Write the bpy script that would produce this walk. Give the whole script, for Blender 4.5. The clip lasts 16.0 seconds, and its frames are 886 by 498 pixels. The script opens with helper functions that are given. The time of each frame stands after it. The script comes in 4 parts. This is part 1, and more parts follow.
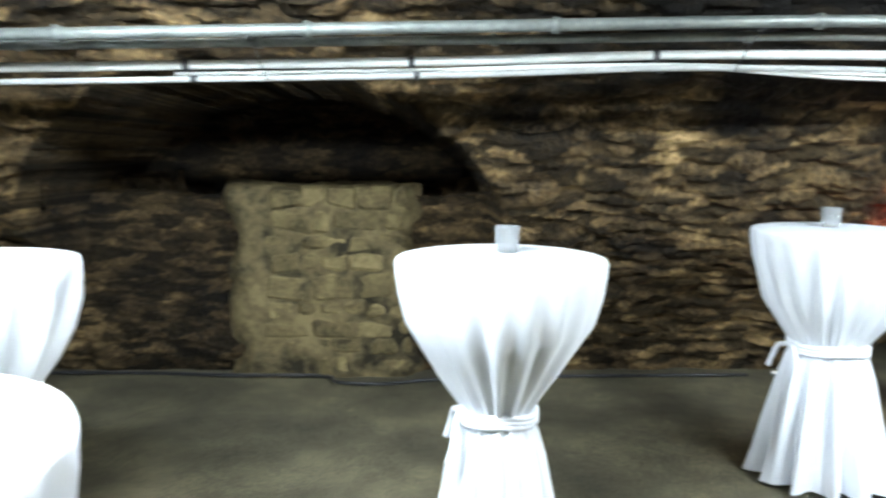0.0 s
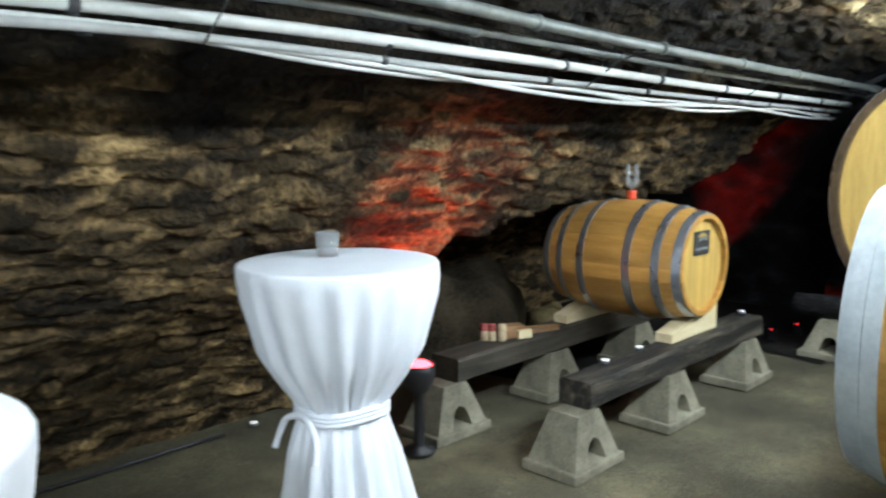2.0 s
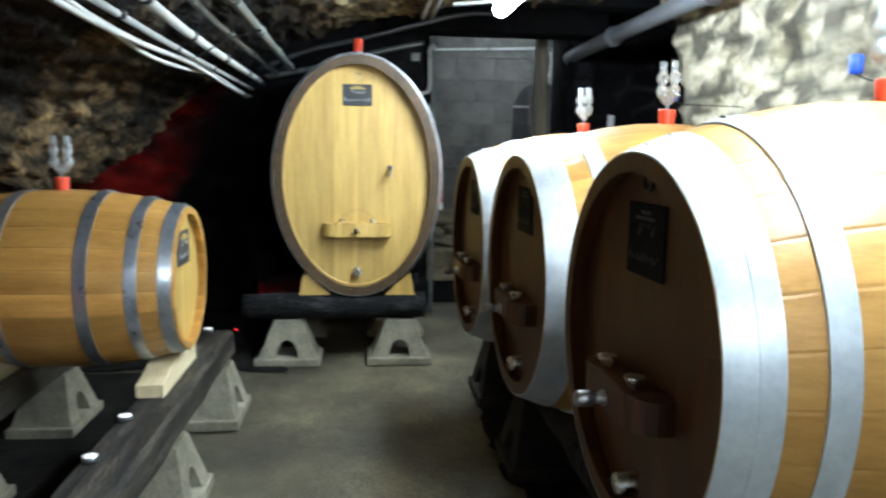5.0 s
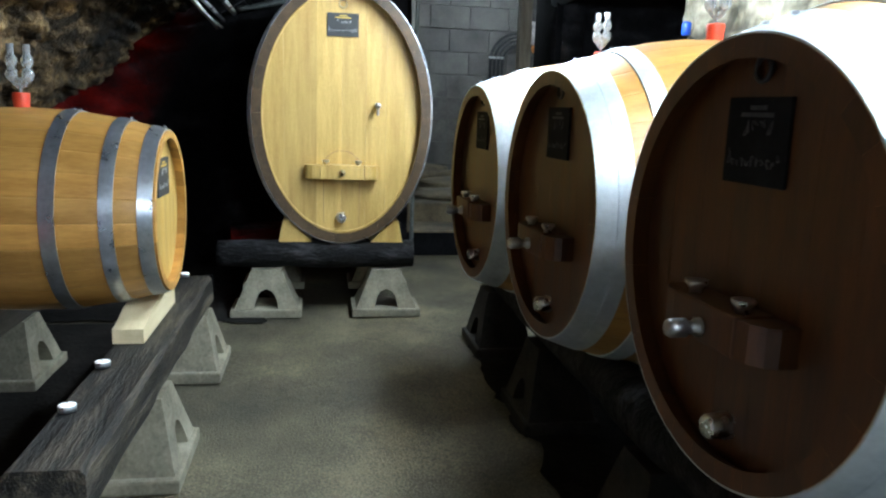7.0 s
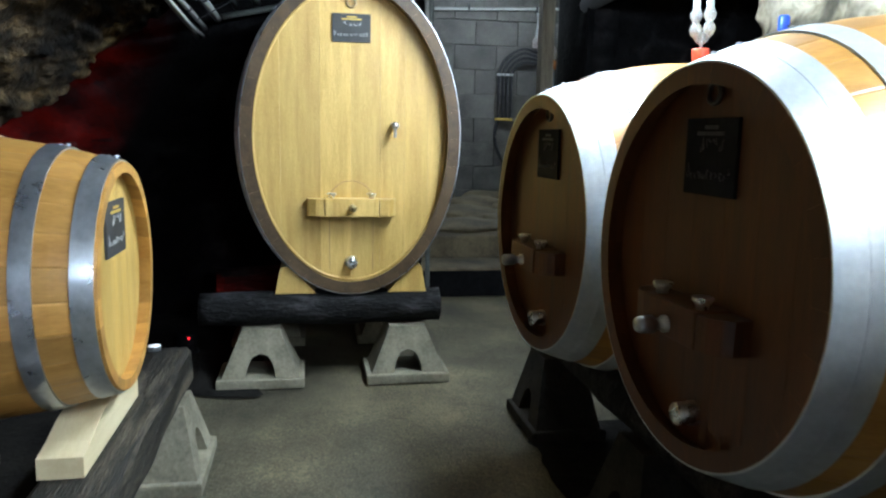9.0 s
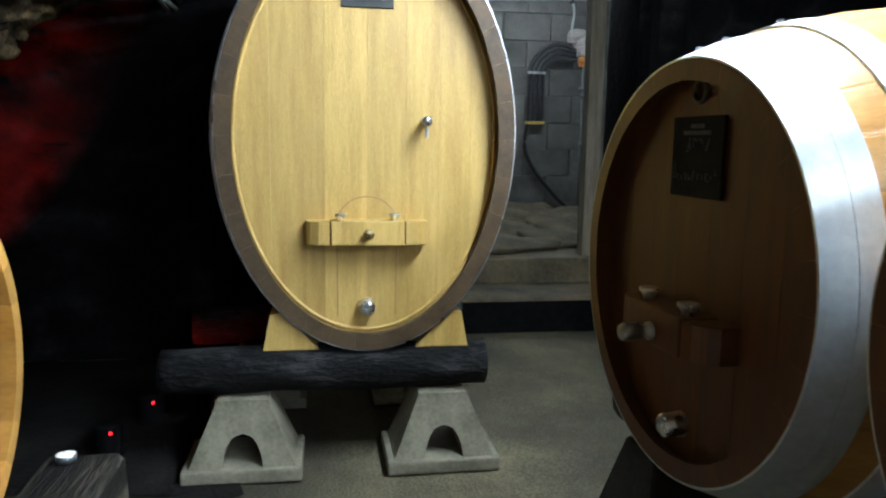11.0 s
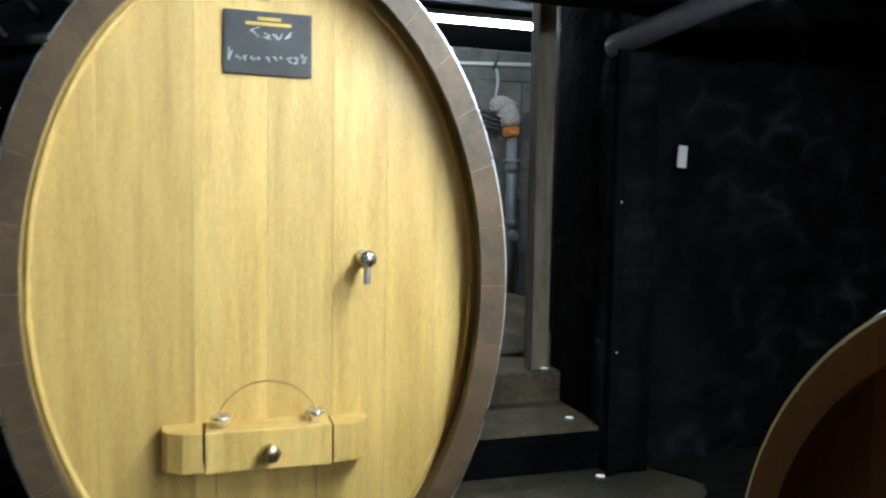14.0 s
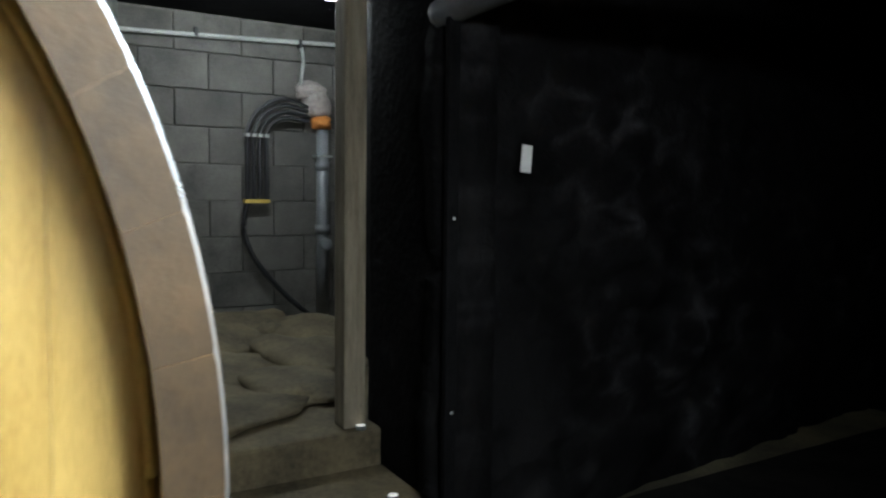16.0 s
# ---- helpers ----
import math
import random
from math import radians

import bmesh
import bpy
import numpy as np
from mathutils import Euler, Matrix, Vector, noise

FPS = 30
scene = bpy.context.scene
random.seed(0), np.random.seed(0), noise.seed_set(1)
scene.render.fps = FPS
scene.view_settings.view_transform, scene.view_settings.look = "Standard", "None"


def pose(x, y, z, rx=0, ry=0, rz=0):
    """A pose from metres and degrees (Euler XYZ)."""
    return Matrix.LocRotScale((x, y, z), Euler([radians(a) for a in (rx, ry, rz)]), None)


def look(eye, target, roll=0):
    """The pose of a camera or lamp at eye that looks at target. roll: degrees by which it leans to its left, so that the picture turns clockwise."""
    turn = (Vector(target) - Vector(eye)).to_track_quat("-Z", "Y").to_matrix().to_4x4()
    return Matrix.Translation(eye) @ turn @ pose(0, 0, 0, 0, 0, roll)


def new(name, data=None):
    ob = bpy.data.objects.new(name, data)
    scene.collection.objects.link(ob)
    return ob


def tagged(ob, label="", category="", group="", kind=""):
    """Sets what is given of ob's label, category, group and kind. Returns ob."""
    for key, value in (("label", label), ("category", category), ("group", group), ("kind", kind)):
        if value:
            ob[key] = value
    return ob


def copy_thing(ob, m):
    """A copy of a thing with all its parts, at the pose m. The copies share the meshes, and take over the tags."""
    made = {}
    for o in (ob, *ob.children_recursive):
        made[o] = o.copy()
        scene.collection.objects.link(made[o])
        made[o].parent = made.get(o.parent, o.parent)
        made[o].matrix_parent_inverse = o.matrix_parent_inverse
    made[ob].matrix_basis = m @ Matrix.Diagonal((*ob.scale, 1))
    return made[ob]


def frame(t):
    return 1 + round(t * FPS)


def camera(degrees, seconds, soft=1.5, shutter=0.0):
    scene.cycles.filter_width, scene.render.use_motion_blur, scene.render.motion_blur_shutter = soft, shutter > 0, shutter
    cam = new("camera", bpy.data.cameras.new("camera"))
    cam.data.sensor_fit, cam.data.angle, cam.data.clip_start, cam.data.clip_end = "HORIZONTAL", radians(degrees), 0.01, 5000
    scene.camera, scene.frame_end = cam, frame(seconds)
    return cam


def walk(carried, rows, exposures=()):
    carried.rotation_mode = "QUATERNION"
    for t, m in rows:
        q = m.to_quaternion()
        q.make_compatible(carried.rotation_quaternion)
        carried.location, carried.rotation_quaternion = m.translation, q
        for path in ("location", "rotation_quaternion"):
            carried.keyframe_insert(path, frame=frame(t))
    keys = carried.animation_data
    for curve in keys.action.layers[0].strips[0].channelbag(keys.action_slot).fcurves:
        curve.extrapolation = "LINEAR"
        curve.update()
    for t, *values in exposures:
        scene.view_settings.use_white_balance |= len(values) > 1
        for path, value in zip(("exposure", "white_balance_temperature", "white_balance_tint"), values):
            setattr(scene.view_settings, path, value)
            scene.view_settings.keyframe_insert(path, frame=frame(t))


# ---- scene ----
cam = camera(61.9, 16.0, soft=2.2, shutter=0.4)
PATH = [
    (0, (-0.04, -0.02, 1.44), (0.003, 1.961, 1.166), 0.3),
    (0.5, (-0.05, 0.235, 1.45), (0.42, 2.157, 1.159), -0.5),
    (1, (0.006, 0.469, 1.468), (0.835, 2.264, 1.164), -0.2),
    (1.5, (0.079, 0.814, 1.462), (1.238, 2.421, 1.189), -0.7),
    (2, (0.215, 1.081, 1.461), (1.615, 2.485, 1.198), -0.5),
    (2.3, (0.291, 1.203, 1.434), (1.813, 2.473, 1.166), 0.5),
    (2.5, (0.348, 1.3, 1.423), (1.943, 2.48, 1.173), -0.3),
    (3, (0.489, 1.567, 1.438), (2.247, 2.485, 1.178), 0.3),
    (3.5, (0.693, 1.75, 1.422), (2.534, 2.487, 1.168), 0.3),
    (4, (0.944, 1.936, 1.39), (2.849, 2.493, 1.142), 0.3),
    (4.5, (1.086, 2.09, 1.356), (3.059, 2.318, 1.117), -0.1),
    (5, (1.113, 2.229, 1.357), (3.084, 2.026, 1.082), 0.9),
    (5.2, (1.12, 2.266, 1.344), (3.076, 1.97, 1.048), 1.0),
    (7.3, (1.521, 2.411, 1.196), (3.459, 2.092, 0.818), 1.9),
    (7.4, (1.572, 2.395, 1.195), (3.513, 2.1, 0.813), 1.2),
    (7.5, (1.61, 2.415, 1.188), (3.55, 2.104, 0.815), 1.6),
    (8, (1.813, 2.402, 1.191), (3.759, 2.114, 0.832), 1.5),
    (8.5, (1.999, 2.47, 1.166), (3.945, 2.136, 0.846), 1.8),
    (9, (2.204, 2.489, 1.181), (4.149, 2.135, 0.876), 1.1),
    (9.2, (2.29, 2.49, 1.182), (4.236, 2.136, 0.882), 0.8),
    (11.3, (3.216, 2.449, 1.143), (5.169, 2.126, 0.861), 1.0),
    (11.5, (3.236, 2.453, 1.163), (5.188, 2.122, 0.875), 1.0),
    (12, (3.336, 2.479, 1.157), (5.285, 2.12, 0.89), -0.2),
    (12.5, (3.543, 2.462, 1.174), (5.493, 2.135, 0.874), -1.0),
    (13, (3.786, 2.425, 1.196), (5.747, 2.092, 0.985), 0.4),
    (13.5, (3.987, 2.421, 1.264), (5.933, 1.984, 1.106), 1.3),
    (14, (4.166, 2.4, 1.343), (6.073, 1.809, 1.215), 1.0),
    (14.5, (4.318, 2.336, 1.382), (6.175, 1.606, 1.248), -0.5),
    (15, (4.508, 2.208, 1.414), (6.335, 1.413, 1.244), -0.7),
    (15.5, (4.69, 2.103, 1.434), (6.473, 1.206, 1.299), 0.6),
    (16, (4.996, 1.959, 1.442), (6.709, 0.937, 1.296), 0.7),
]
walk(cam, [(t, look(eye, target, roll)) for t, eye, target, roll in PATH],
     exposures=[(0.0, 0.18, 6500, 10), (1.0, -0.3, 6500, 10), (2.5, -0.45, 6400, 10), (5.0, -0.48, 6250, 10), (8.0, -0.5, 6050, 10),
                (12.5, -0.62, 6220, 10), (14.5, -0.52, 6300, 10), (15.5, -0.6, 6500, 10), (16.0, -0.62, 6800, 10)])

# ---- light ----
world = bpy.data.worlds.new("cellar_world")
world.use_nodes = True
world.node_tree.nodes["Background"].inputs[0].default_value = (0.5, 0.6, 0.8, 1)
world.node_tree.nodes["Background"].inputs[1].default_value = 0.001
scene.world = world
TUBE_GLOW_BY_LAMP = (290.0, 320.0, 400.0)   # radiance of the ceiling tubes
PASSAGE_GLOW = 185.0    # tube in the stair passage
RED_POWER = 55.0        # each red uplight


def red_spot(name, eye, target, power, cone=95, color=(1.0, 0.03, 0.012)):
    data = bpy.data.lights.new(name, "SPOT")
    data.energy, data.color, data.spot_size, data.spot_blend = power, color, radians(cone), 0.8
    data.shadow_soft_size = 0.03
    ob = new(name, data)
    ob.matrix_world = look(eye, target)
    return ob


LAMPS = [(4.68, 1.50, 2.11), (2.35, 1.12, 2.16), (-0.9, 1.25, 2.16)]
red_spot("red_light", (2.57, 3.62, 0.49), (2.70, 3.80, 0.93), RED_POWER * 2.0, 86, (1.0, 0.11, 0.065))
red_spot("red_light", (6.62, 4.28, 0.16), (7.1, 4.12, 1.08), RED_POWER * 7.0, 48)
# Spot added at the pilot-light lamp to redden the log end; its output is assumed.
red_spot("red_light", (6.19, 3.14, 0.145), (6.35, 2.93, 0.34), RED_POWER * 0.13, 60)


# ---- materials ----
def material(name, dark, light, rough=0.6, metal=0.0, scale=6.0, stretch=(1, 1, 1), fine=60.0, bump=0.2, rand=0.0, detail=6.0,
             mid=None, spread=(0.3, 0.7), coat=0.0, island=False, dist=0.01, tint=False, spec=0.5, grit=0.35):
    m = bpy.data.materials.new(name)
    m.use_nodes = True
    nt = m.node_tree
    n, l = nt.nodes, nt.links
    b = n["Principled BSDF"]
    tc = n.new("ShaderNodeTexCoord")
    mp = n.new("ShaderNodeMapping")
    mp.inputs["Scale"].default_value = stretch
    l.new(tc.outputs["Object"], mp.inputs[0])
    vec = mp.outputs[0]
    if rand > 0:
        inf = n.new("ShaderNodeNewGeometry" if island else "ShaderNodeObjectInfo")
        r_out = inf.outputs["Random Per Island" if island else "Random"]
        mul = n.new("ShaderNodeMath")
        mul.operation, mul.inputs[1].default_value = "MULTIPLY", 37.0
        l.new(r_out, mul.inputs[0])
        add = n.new("ShaderNodeVectorMath")
        l.new(vec, add.inputs[0])
        l.new(mul.outputs[0], add.inputs[1])
        vec = add.outputs[0]
    big = n.new("ShaderNodeTexNoise")
    big.inputs["Scale"].default_value, big.inputs["Detail"].default_value = scale, detail
    big.inputs["Roughness"].default_value = 0.62
    small = n.new("ShaderNodeTexNoise")
    small.inputs["Scale"].default_value, small.inputs["Detail"].default_value = fine, 4.0
    l.new(vec, big.inputs["Vector"])
    l.new(vec, small.inputs["Vector"])
    ramp = n.new("ShaderNodeValToRGB")
    e = ramp.color_ramp.elements
    e[0].position, e[0].color = spread[0], (*dark, 1)
    e[1].position, e[1].color = spread[1], (*light, 1)
    if mid:
        k = e.new((spread[0] + spread[1]) / 2)
        k.color = (*mid, 1)
    mixv = n.new("ShaderNodeMath")
    mixv.operation = "MULTIPLY_ADD"
    mixv.inputs[1].default_value = grit
    l.new(small.outputs["Fac"], mixv.inputs[0])
    sub = n.new("ShaderNodeMath")
    sub.operation, sub.inputs[1].default_value = "SUBTRACT", grit / 2
    l.new(big.outputs["Fac"], sub.inputs[0])
    l.new(sub.outputs[0], mixv.inputs[2])
    l.new(mixv.outputs[0], ramp.inputs[0])
    col = ramp.outputs[0]
    if rand > 0:
        hsv = n.new("ShaderNodeHueSaturation")
        mr = n.new("ShaderNodeMapRange")
        mr.inputs["To Min"].default_value, mr.inputs["To Max"].default_value = 1 - rand, 1 + rand
        l.new(r_out, mr.inputs["Value"])
        l.new(mr.outputs[0], hsv.inputs["Value"])
        l.new(col, hsv.inputs["Color"])
        col = hsv.outputs[0]
    if tint:
        at_ = n.new("ShaderNodeAttribute")
        at_.attribute_name = "stone_tone"
        mul2 = n.new("ShaderNodeMix")
        mul2.data_type, mul2.blend_type = "RGBA", "MULTIPLY"
        mul2.inputs["Factor"].default_value = 1.0
        l.new(col, mul2.inputs["A"])
        l.new(at_.outputs["Color"], mul2.inputs["B"])
        col = mul2.outputs["Result"]
    l.new(col, b.inputs["Base Color"])
    rr = n.new("ShaderNodeMapRange")
    rr.inputs["To Min"].default_value, rr.inputs["To Max"].default_value = max(rough - 0.12, 0.02), min(rough + 0.12, 1)
    l.new(big.outputs["Fac"], rr.inputs["Value"])
    l.new(rr.outputs[0], b.inputs["Roughness"])
    b.inputs["Metallic"].default_value = metal
    b.inputs["Specular IOR Level"].default_value = spec
    b.inputs["Coat Weight"].default_value = coat
    b.inputs["Coat Roughness"].default_value = 0.25
    if bump > 0:
        bp = n.new("ShaderNodeBump")
        bp.inputs["Strength"].default_value, bp.inputs["Distance"].default_value = bump, dist
        l.new(mixv.outputs[0], bp.inputs["Height"])
        l.new(bp.outputs[0], b.inputs["Normal"])
    return m


def glow(name, color, strength):
    m = bpy.data.materials.new(name)
    m.use_nodes = True
    b = m.node_tree.nodes["Principled BSDF"]
    b.inputs["Base Color"].default_value = (*color, 1)
    b.inputs["Emission Color"].default_value = (*color, 1)
    b.inputs["Emission Strength"].default_value = strength
    return m


def glass_material(name, tint=(1, 1, 1)):
    m = bpy.data.materials.new(name)
    m.use_nodes = True
    b = m.node_tree.nodes["Principled BSDF"]
    b.inputs["Base Color"].default_value = (*tint, 1)
    b.inputs["Roughness"].default_value = 0.03
    b.inputs["IOR"].default_value = 1.45
    b.inputs["Transmission Weight"].default_value = 1.0
    return m


ROCK = material("ochre_rubble_rock", (0.020, 0.0135, 0.0085), (0.29, 0.195, 0.092), 0.85, scale=3.0, fine=34, bump=1.0, dist=0.05, tint=True, spec=0.2, grit=0.6,
                mid=(0.105, 0.069, 0.034), spread=(0.28, 0.76), detail=9)
ROCK_CEILING = material("pale_ochre_vault_rock", (0.022, 0.016, 0.010), (0.46, 0.37, 0.21), 0.85, scale=2.4, fine=34, bump=1.0, dist=0.05, tint=True, spec=0.2, grit=0.6,
                        mid=(0.20, 0.15, 0.078), spread=(0.34, 0.66), detail=9)
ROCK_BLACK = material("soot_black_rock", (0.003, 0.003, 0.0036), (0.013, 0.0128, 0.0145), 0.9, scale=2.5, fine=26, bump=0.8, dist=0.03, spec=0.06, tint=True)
SOOT_AND_SHADE = material("soot_black_plaster_and_shade", (0.003, 0.003, 0.0036), (0.012, 0.012, 0.0135), 0.9, scale=2.5, fine=26, bump=0.5, dist=0.02, spec=0.06)
ROCK_PALE = material("pale_lime_stone", (0.16, 0.14, 0.09), (0.5, 0.46, 0.36), 0.85, scale=2.6, fine=22, bump=0.8, dist=0.03, spread=(0.35, 0.6), tint=True)
INFILL = material("infill_stone", (0.035, 0.027, 0.014), (0.25, 0.195, 0.095), 0.9, scale=3, fine=40, bump=0.8, rand=0.3, spec=0.2)
FLOOR = material("worn_concrete_floor", (0.032, 0.028, 0.018), (0.235, 0.20, 0.120), 0.78, scale=1.25, fine=115, bump=1.0, spread=(0.31, 0.73), detail=10, grit=0.62, mid=(0.10, 0.088, 0.054))
SPOIL = material("dusty_brown_spoil", (0.014, 0.011, 0.008), (0.085, 0.066, 0.043), 0.95, scale=3, fine=45, bump=0.8, dist=0.02, spec=0.1)
# Near-black colour of the sheets that paint shade onto the floor.
FLOOR_SHADE = material("painted_floor_shade", (0.004, 0.004, 0.0045), (0.022, 0.020, 0.018), 0.95, scale=3.5, fine=60, bump=0.8, dist=0.02, spec=0.08)
STEP = material("worn_step_stone", (0.05, 0.04, 0.025), (0.22, 0.175, 0.105), 0.8, scale=3, fine=40, bump=0.5)
PLASTER = material("old_lime_plaster", (0.022, 0.018, 0.011), (0.20, 0.155, 0.078), 0.9, scale=3.2, fine=22, bump=0.9, dist=0.03, spec=0.2, grit=0.3, detail=6, spread=(0.36, 0.66))
BLOCK = material("grey_concrete_block", (0.06, 0.058, 0.054), (0.17, 0.16, 0.145), 0.9, scale=3, fine=70, bump=0.6, rand=0.15)
MORTAR = material("block_mortar", (0.10, 0.095, 0.085), (0.2, 0.19, 0.17), 0.9, scale=6, fine=60, bump=0.5)
CLOTH = material("white_tablecloth", (0.74, 0.77, 0.84), (0.83, 0.85, 0.91), 0.9, scale=3, fine=220, bump=0.08)
OAK = material("varnished_oak", (0.36, 0.17, 0.036), (0.58, 0.315, 0.082), 0.42, scale=2.6, stretch=(7, 0.9, 7), fine=26, bump=0.06, rand=0.26, coat=0.25)
OAK_HEAD = material("pale_oak_head", (0.44, 0.275, 0.066), (0.67, 0.46, 0.145), 0.42, scale=2.4, stretch=(9, 9, 0.8), fine=75, bump=0.34, rand=0.09, grit=0.62, coat=0.2)
# Oak darkened to paint the shade on the row's heads, rims and bars.
OAK_SHADED = material("shaded_oak_head", (0.046, 0.0145, 0.0028), (0.115, 0.037, 0.0062), 0.5, scale=2.6, stretch=(7, 7, 0.8), fine=26, bump=0.06, rand=0.14)
OAK_RIM = material("stained_stave_end_and_shade", (0.040, 0.024, 0.011), (0.10, 0.060, 0.028), 0.6, scale=8, fine=60, bump=0.3, rand=0.05)
PALE_WOOD = material("fresh_pine", (0.66, 0.54, 0.31), (0.80, 0.69, 0.45), 0.6, scale=3, stretch=(1, 8, 8), fine=40, bump=0.1, rand=0.08)
STEEL = material("galvanised_hoop", (0.36, 0.39, 0.44), (0.58, 0.62, 0.68), 0.30, 0.88, scale=14, fine=70, bump=0.05)
STEEL_PALE = material("pale_galvanised_hoop", (0.50, 0.56, 0.61), (0.70, 0.76, 0.81), 0.4, 0.45, scale=14, fine=70, bump=0.05)
CHROME = material("chromed_steel", (0.75, 0.75, 0.76), (0.86, 0.86, 0.87), 0.28, 1.0, scale=20, fine=80, bump=0.0)
WORN_CHROME = material("worn_chrome", (0.28, 0.28, 0.29), (0.5, 0.5, 0.52), 0.36, 1.0, scale=30, fine=90, bump=0.1)
BRASS = material("dull_brass", (0.42, 0.33, 0.17), (0.6, 0.5, 0.3), 0.3, 1.0, scale=20, fine=80, bump=0.0)
BEAM = material("tarred_beam", (0.004, 0.0035, 0.003), (0.17, 0.14, 0.10), 0.6, spread=(0.47, 0.86), scale=3.2, stretch=(0.8, 7, 7), fine=26, bump=0.8, dist=0.02, grit=0.5)
BEAM_GREY = material("weathered_beam", (0.014, 0.012, 0.009), (0.075, 0.062, 0.045), 0.7, scale=2.5, stretch=(1, 9, 9), fine=30, bump=0.5)
LOG = material("charred_log", (0.003, 0.003, 0.0035), (0.05, 0.048, 0.052), 0.75, scale=5, stretch=(3, 1, 3), fine=30, bump=0.9, dist=0.03, spread=(0.48, 0.80), spec=0.2)
PED = material("cast_concrete", (0.11, 0.10, 0.07), (0.32, 0.295, 0.22), 0.85, scale=5, fine=70, bump=0.4)
# Pedestal concrete darkened to paint in the shade under the cask row.
PED_SHADED = material("shaded_concrete", (0.008, 0.0075, 0.007), (0.04, 0.036, 0.03), 0.9, scale=5, fine=70, bump=0.4, spec=0.2)
RED_RUBBER = material("red_silicone", (0.62, 0.05, 0.02), (0.78, 0.09, 0.035), 0.45, scale=8, fine=40, bump=0.02)
PVC_DARK = material("dark_grey_pvc", (0.07, 0.075, 0.085), (0.125, 0.13, 0.145), 0.45, scale=8, fine=60, bump=0.05)
PVC = material("grey_pvc", (0.17, 0.18, 0.19), (0.26, 0.27, 0.29), 0.4, scale=8, fine=60, bump=0.05)
ORANGE = material("orange_foam", (0.5, 0.16, 0.03), (0.7, 0.28, 0.07), 0.8, scale=25, fine=70, bump=0.8, dist=0.02)
FOAM = material("crumbling_mortar", (0.3, 0.26, 0.24), (0.5, 0.45, 0.42), 0.95, scale=25, fine=90, bump=0.9, dist=0.02)
CONDUIT_W = material("white_plastic_conduit", (0.40, 0.41, 0.39), (0.54, 0.55, 0.53), 0.45, scale=5, fine=60, bump=0.03)
CONDUIT_M = material("dusty_white_cable", (0.24, 0.245, 0.24), (0.36, 0.365, 0.355), 0.5, scale=5, fine=60, bump=0.03)
CONDUIT_G = material("grey_steel_conduit", (0.075, 0.085, 0.08), (0.19, 0.205, 0.195), 0.45, 0.3, scale=7, fine=60, bump=0.05)
BLACK = material("black_rubber", (0.01, 0.01, 0.012), (0.03, 0.03, 0.034), 0.45, scale=10, fine=70, bump=0.05)
SLATE = material("black_slate", (0.018, 0.02, 0.022), (0.045, 0.048, 0.05), 0.6, scale=10, fine=90, bump=0.08)
# Slate darkened to stay below the shaded row heads.
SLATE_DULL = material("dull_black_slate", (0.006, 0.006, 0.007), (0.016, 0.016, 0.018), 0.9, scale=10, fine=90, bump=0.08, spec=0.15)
CHALK = material("chalk_writing", (0.3, 0.31, 0.32), (0.48, 0.49, 0.5), 0.9, scale=40, fine=120, bump=0.0)
# Chalk dimmed to paint the same shade over the row plaques.
SHADED_CHALK = material("shaded_chalk_writing", (0.04, 0.04, 0.04), (0.09, 0.088, 0.085), 0.9, scale=40, fine=120, bump=0.0)
YELLOW_INK = material("yellow_print", (0.5, 0.33, 0.06), (0.62, 0.44, 0.1), 0.7, scale=40, fine=120, bump=0.0)
WAX = glow("lit_tealight", (0.9, 0.93, 0.95), 1.2)
WHITE = material("white_enamel", (0.72, 0.73, 0.73), (0.82, 0.83, 0.83), 0.5, scale=10, fine=80, bump=0.0)
BLUE = material("blue_plastic", (0.012, 0.06, 0.42), (0.02, 0.09, 0.55), 0.4, scale=10, fine=80, bump=0.0)
CORK_RED = material("wine_stained_end", (0.3, 0.05, 0.05), (0.48, 0.12, 0.1), 0.7, scale=14, fine=60, bump=0.2)
CORK = material("pale_cork", (0.5, 0.4, 0.25), (0.68, 0.57, 0.38), 0.8, scale=20, fine=70, bump=0.3)
BROWN_WOOD = material("brown_offcut", (0.2, 0.1, 0.045), (0.34, 0.19, 0.09), 0.6, scale=4, stretch=(1, 8, 8), fine=40, bump=0.15)
TIMBER = material("weathered_post", (0.17, 0.14, 0.10), (0.36, 0.31, 0.235), 0.8, scale=3, stretch=(8, 8, 1), fine=40, bump=0.5)
GLASS = glass_material("clear_glass")
for key, value in (("Transmission Weight", 0.74), ("Roughness", 0.1), ("Base Color", (0.86, 0.9, 0.92, 1))):
    GLASS.node_tree.nodes["Principled BSDF"].inputs[key].default_value = value
TUMBLER = glass_material("thin_clear_glass", (0.93, 0.96, 0.98))
TUMBLER.node_tree.nodes["Principled BSDF"].inputs["Transmission Weight"].default_value = 0.8
PILOT_GLOW = glow("red_pilot_glow", (1.0, 0.02, 0.03), 4.0)
RED_GLOW = glow("red_lamp_glow", (1.0, 0.055, 0.075), 14.0)


# ---- mesh helpers ----
def part(name, bm, mat, parent=None, label="", m=None, smooth=False, kind=""):
    me = bpy.data.meshes.new(name)
    bmesh.ops.recalc_face_normals(bm, faces=bm.faces)
    bm.to_mesh(me)
    bm.free()
    me.materials.append(mat)
    if smooth:
        me.shade_smooth()
    ob = new(name, me)
    if parent:
        ob.parent = parent
    if m is not None:
        ob.matrix_basis = m
    if label or kind:
        tagged(ob, label=label, kind=kind)
    return ob


def thing(name, label, category, m, group=""):
    return tagged(placed(new(name), m), label=label, category=category, group=group)


def placed(ob, m):
    ob.matrix_basis = m
    return ob


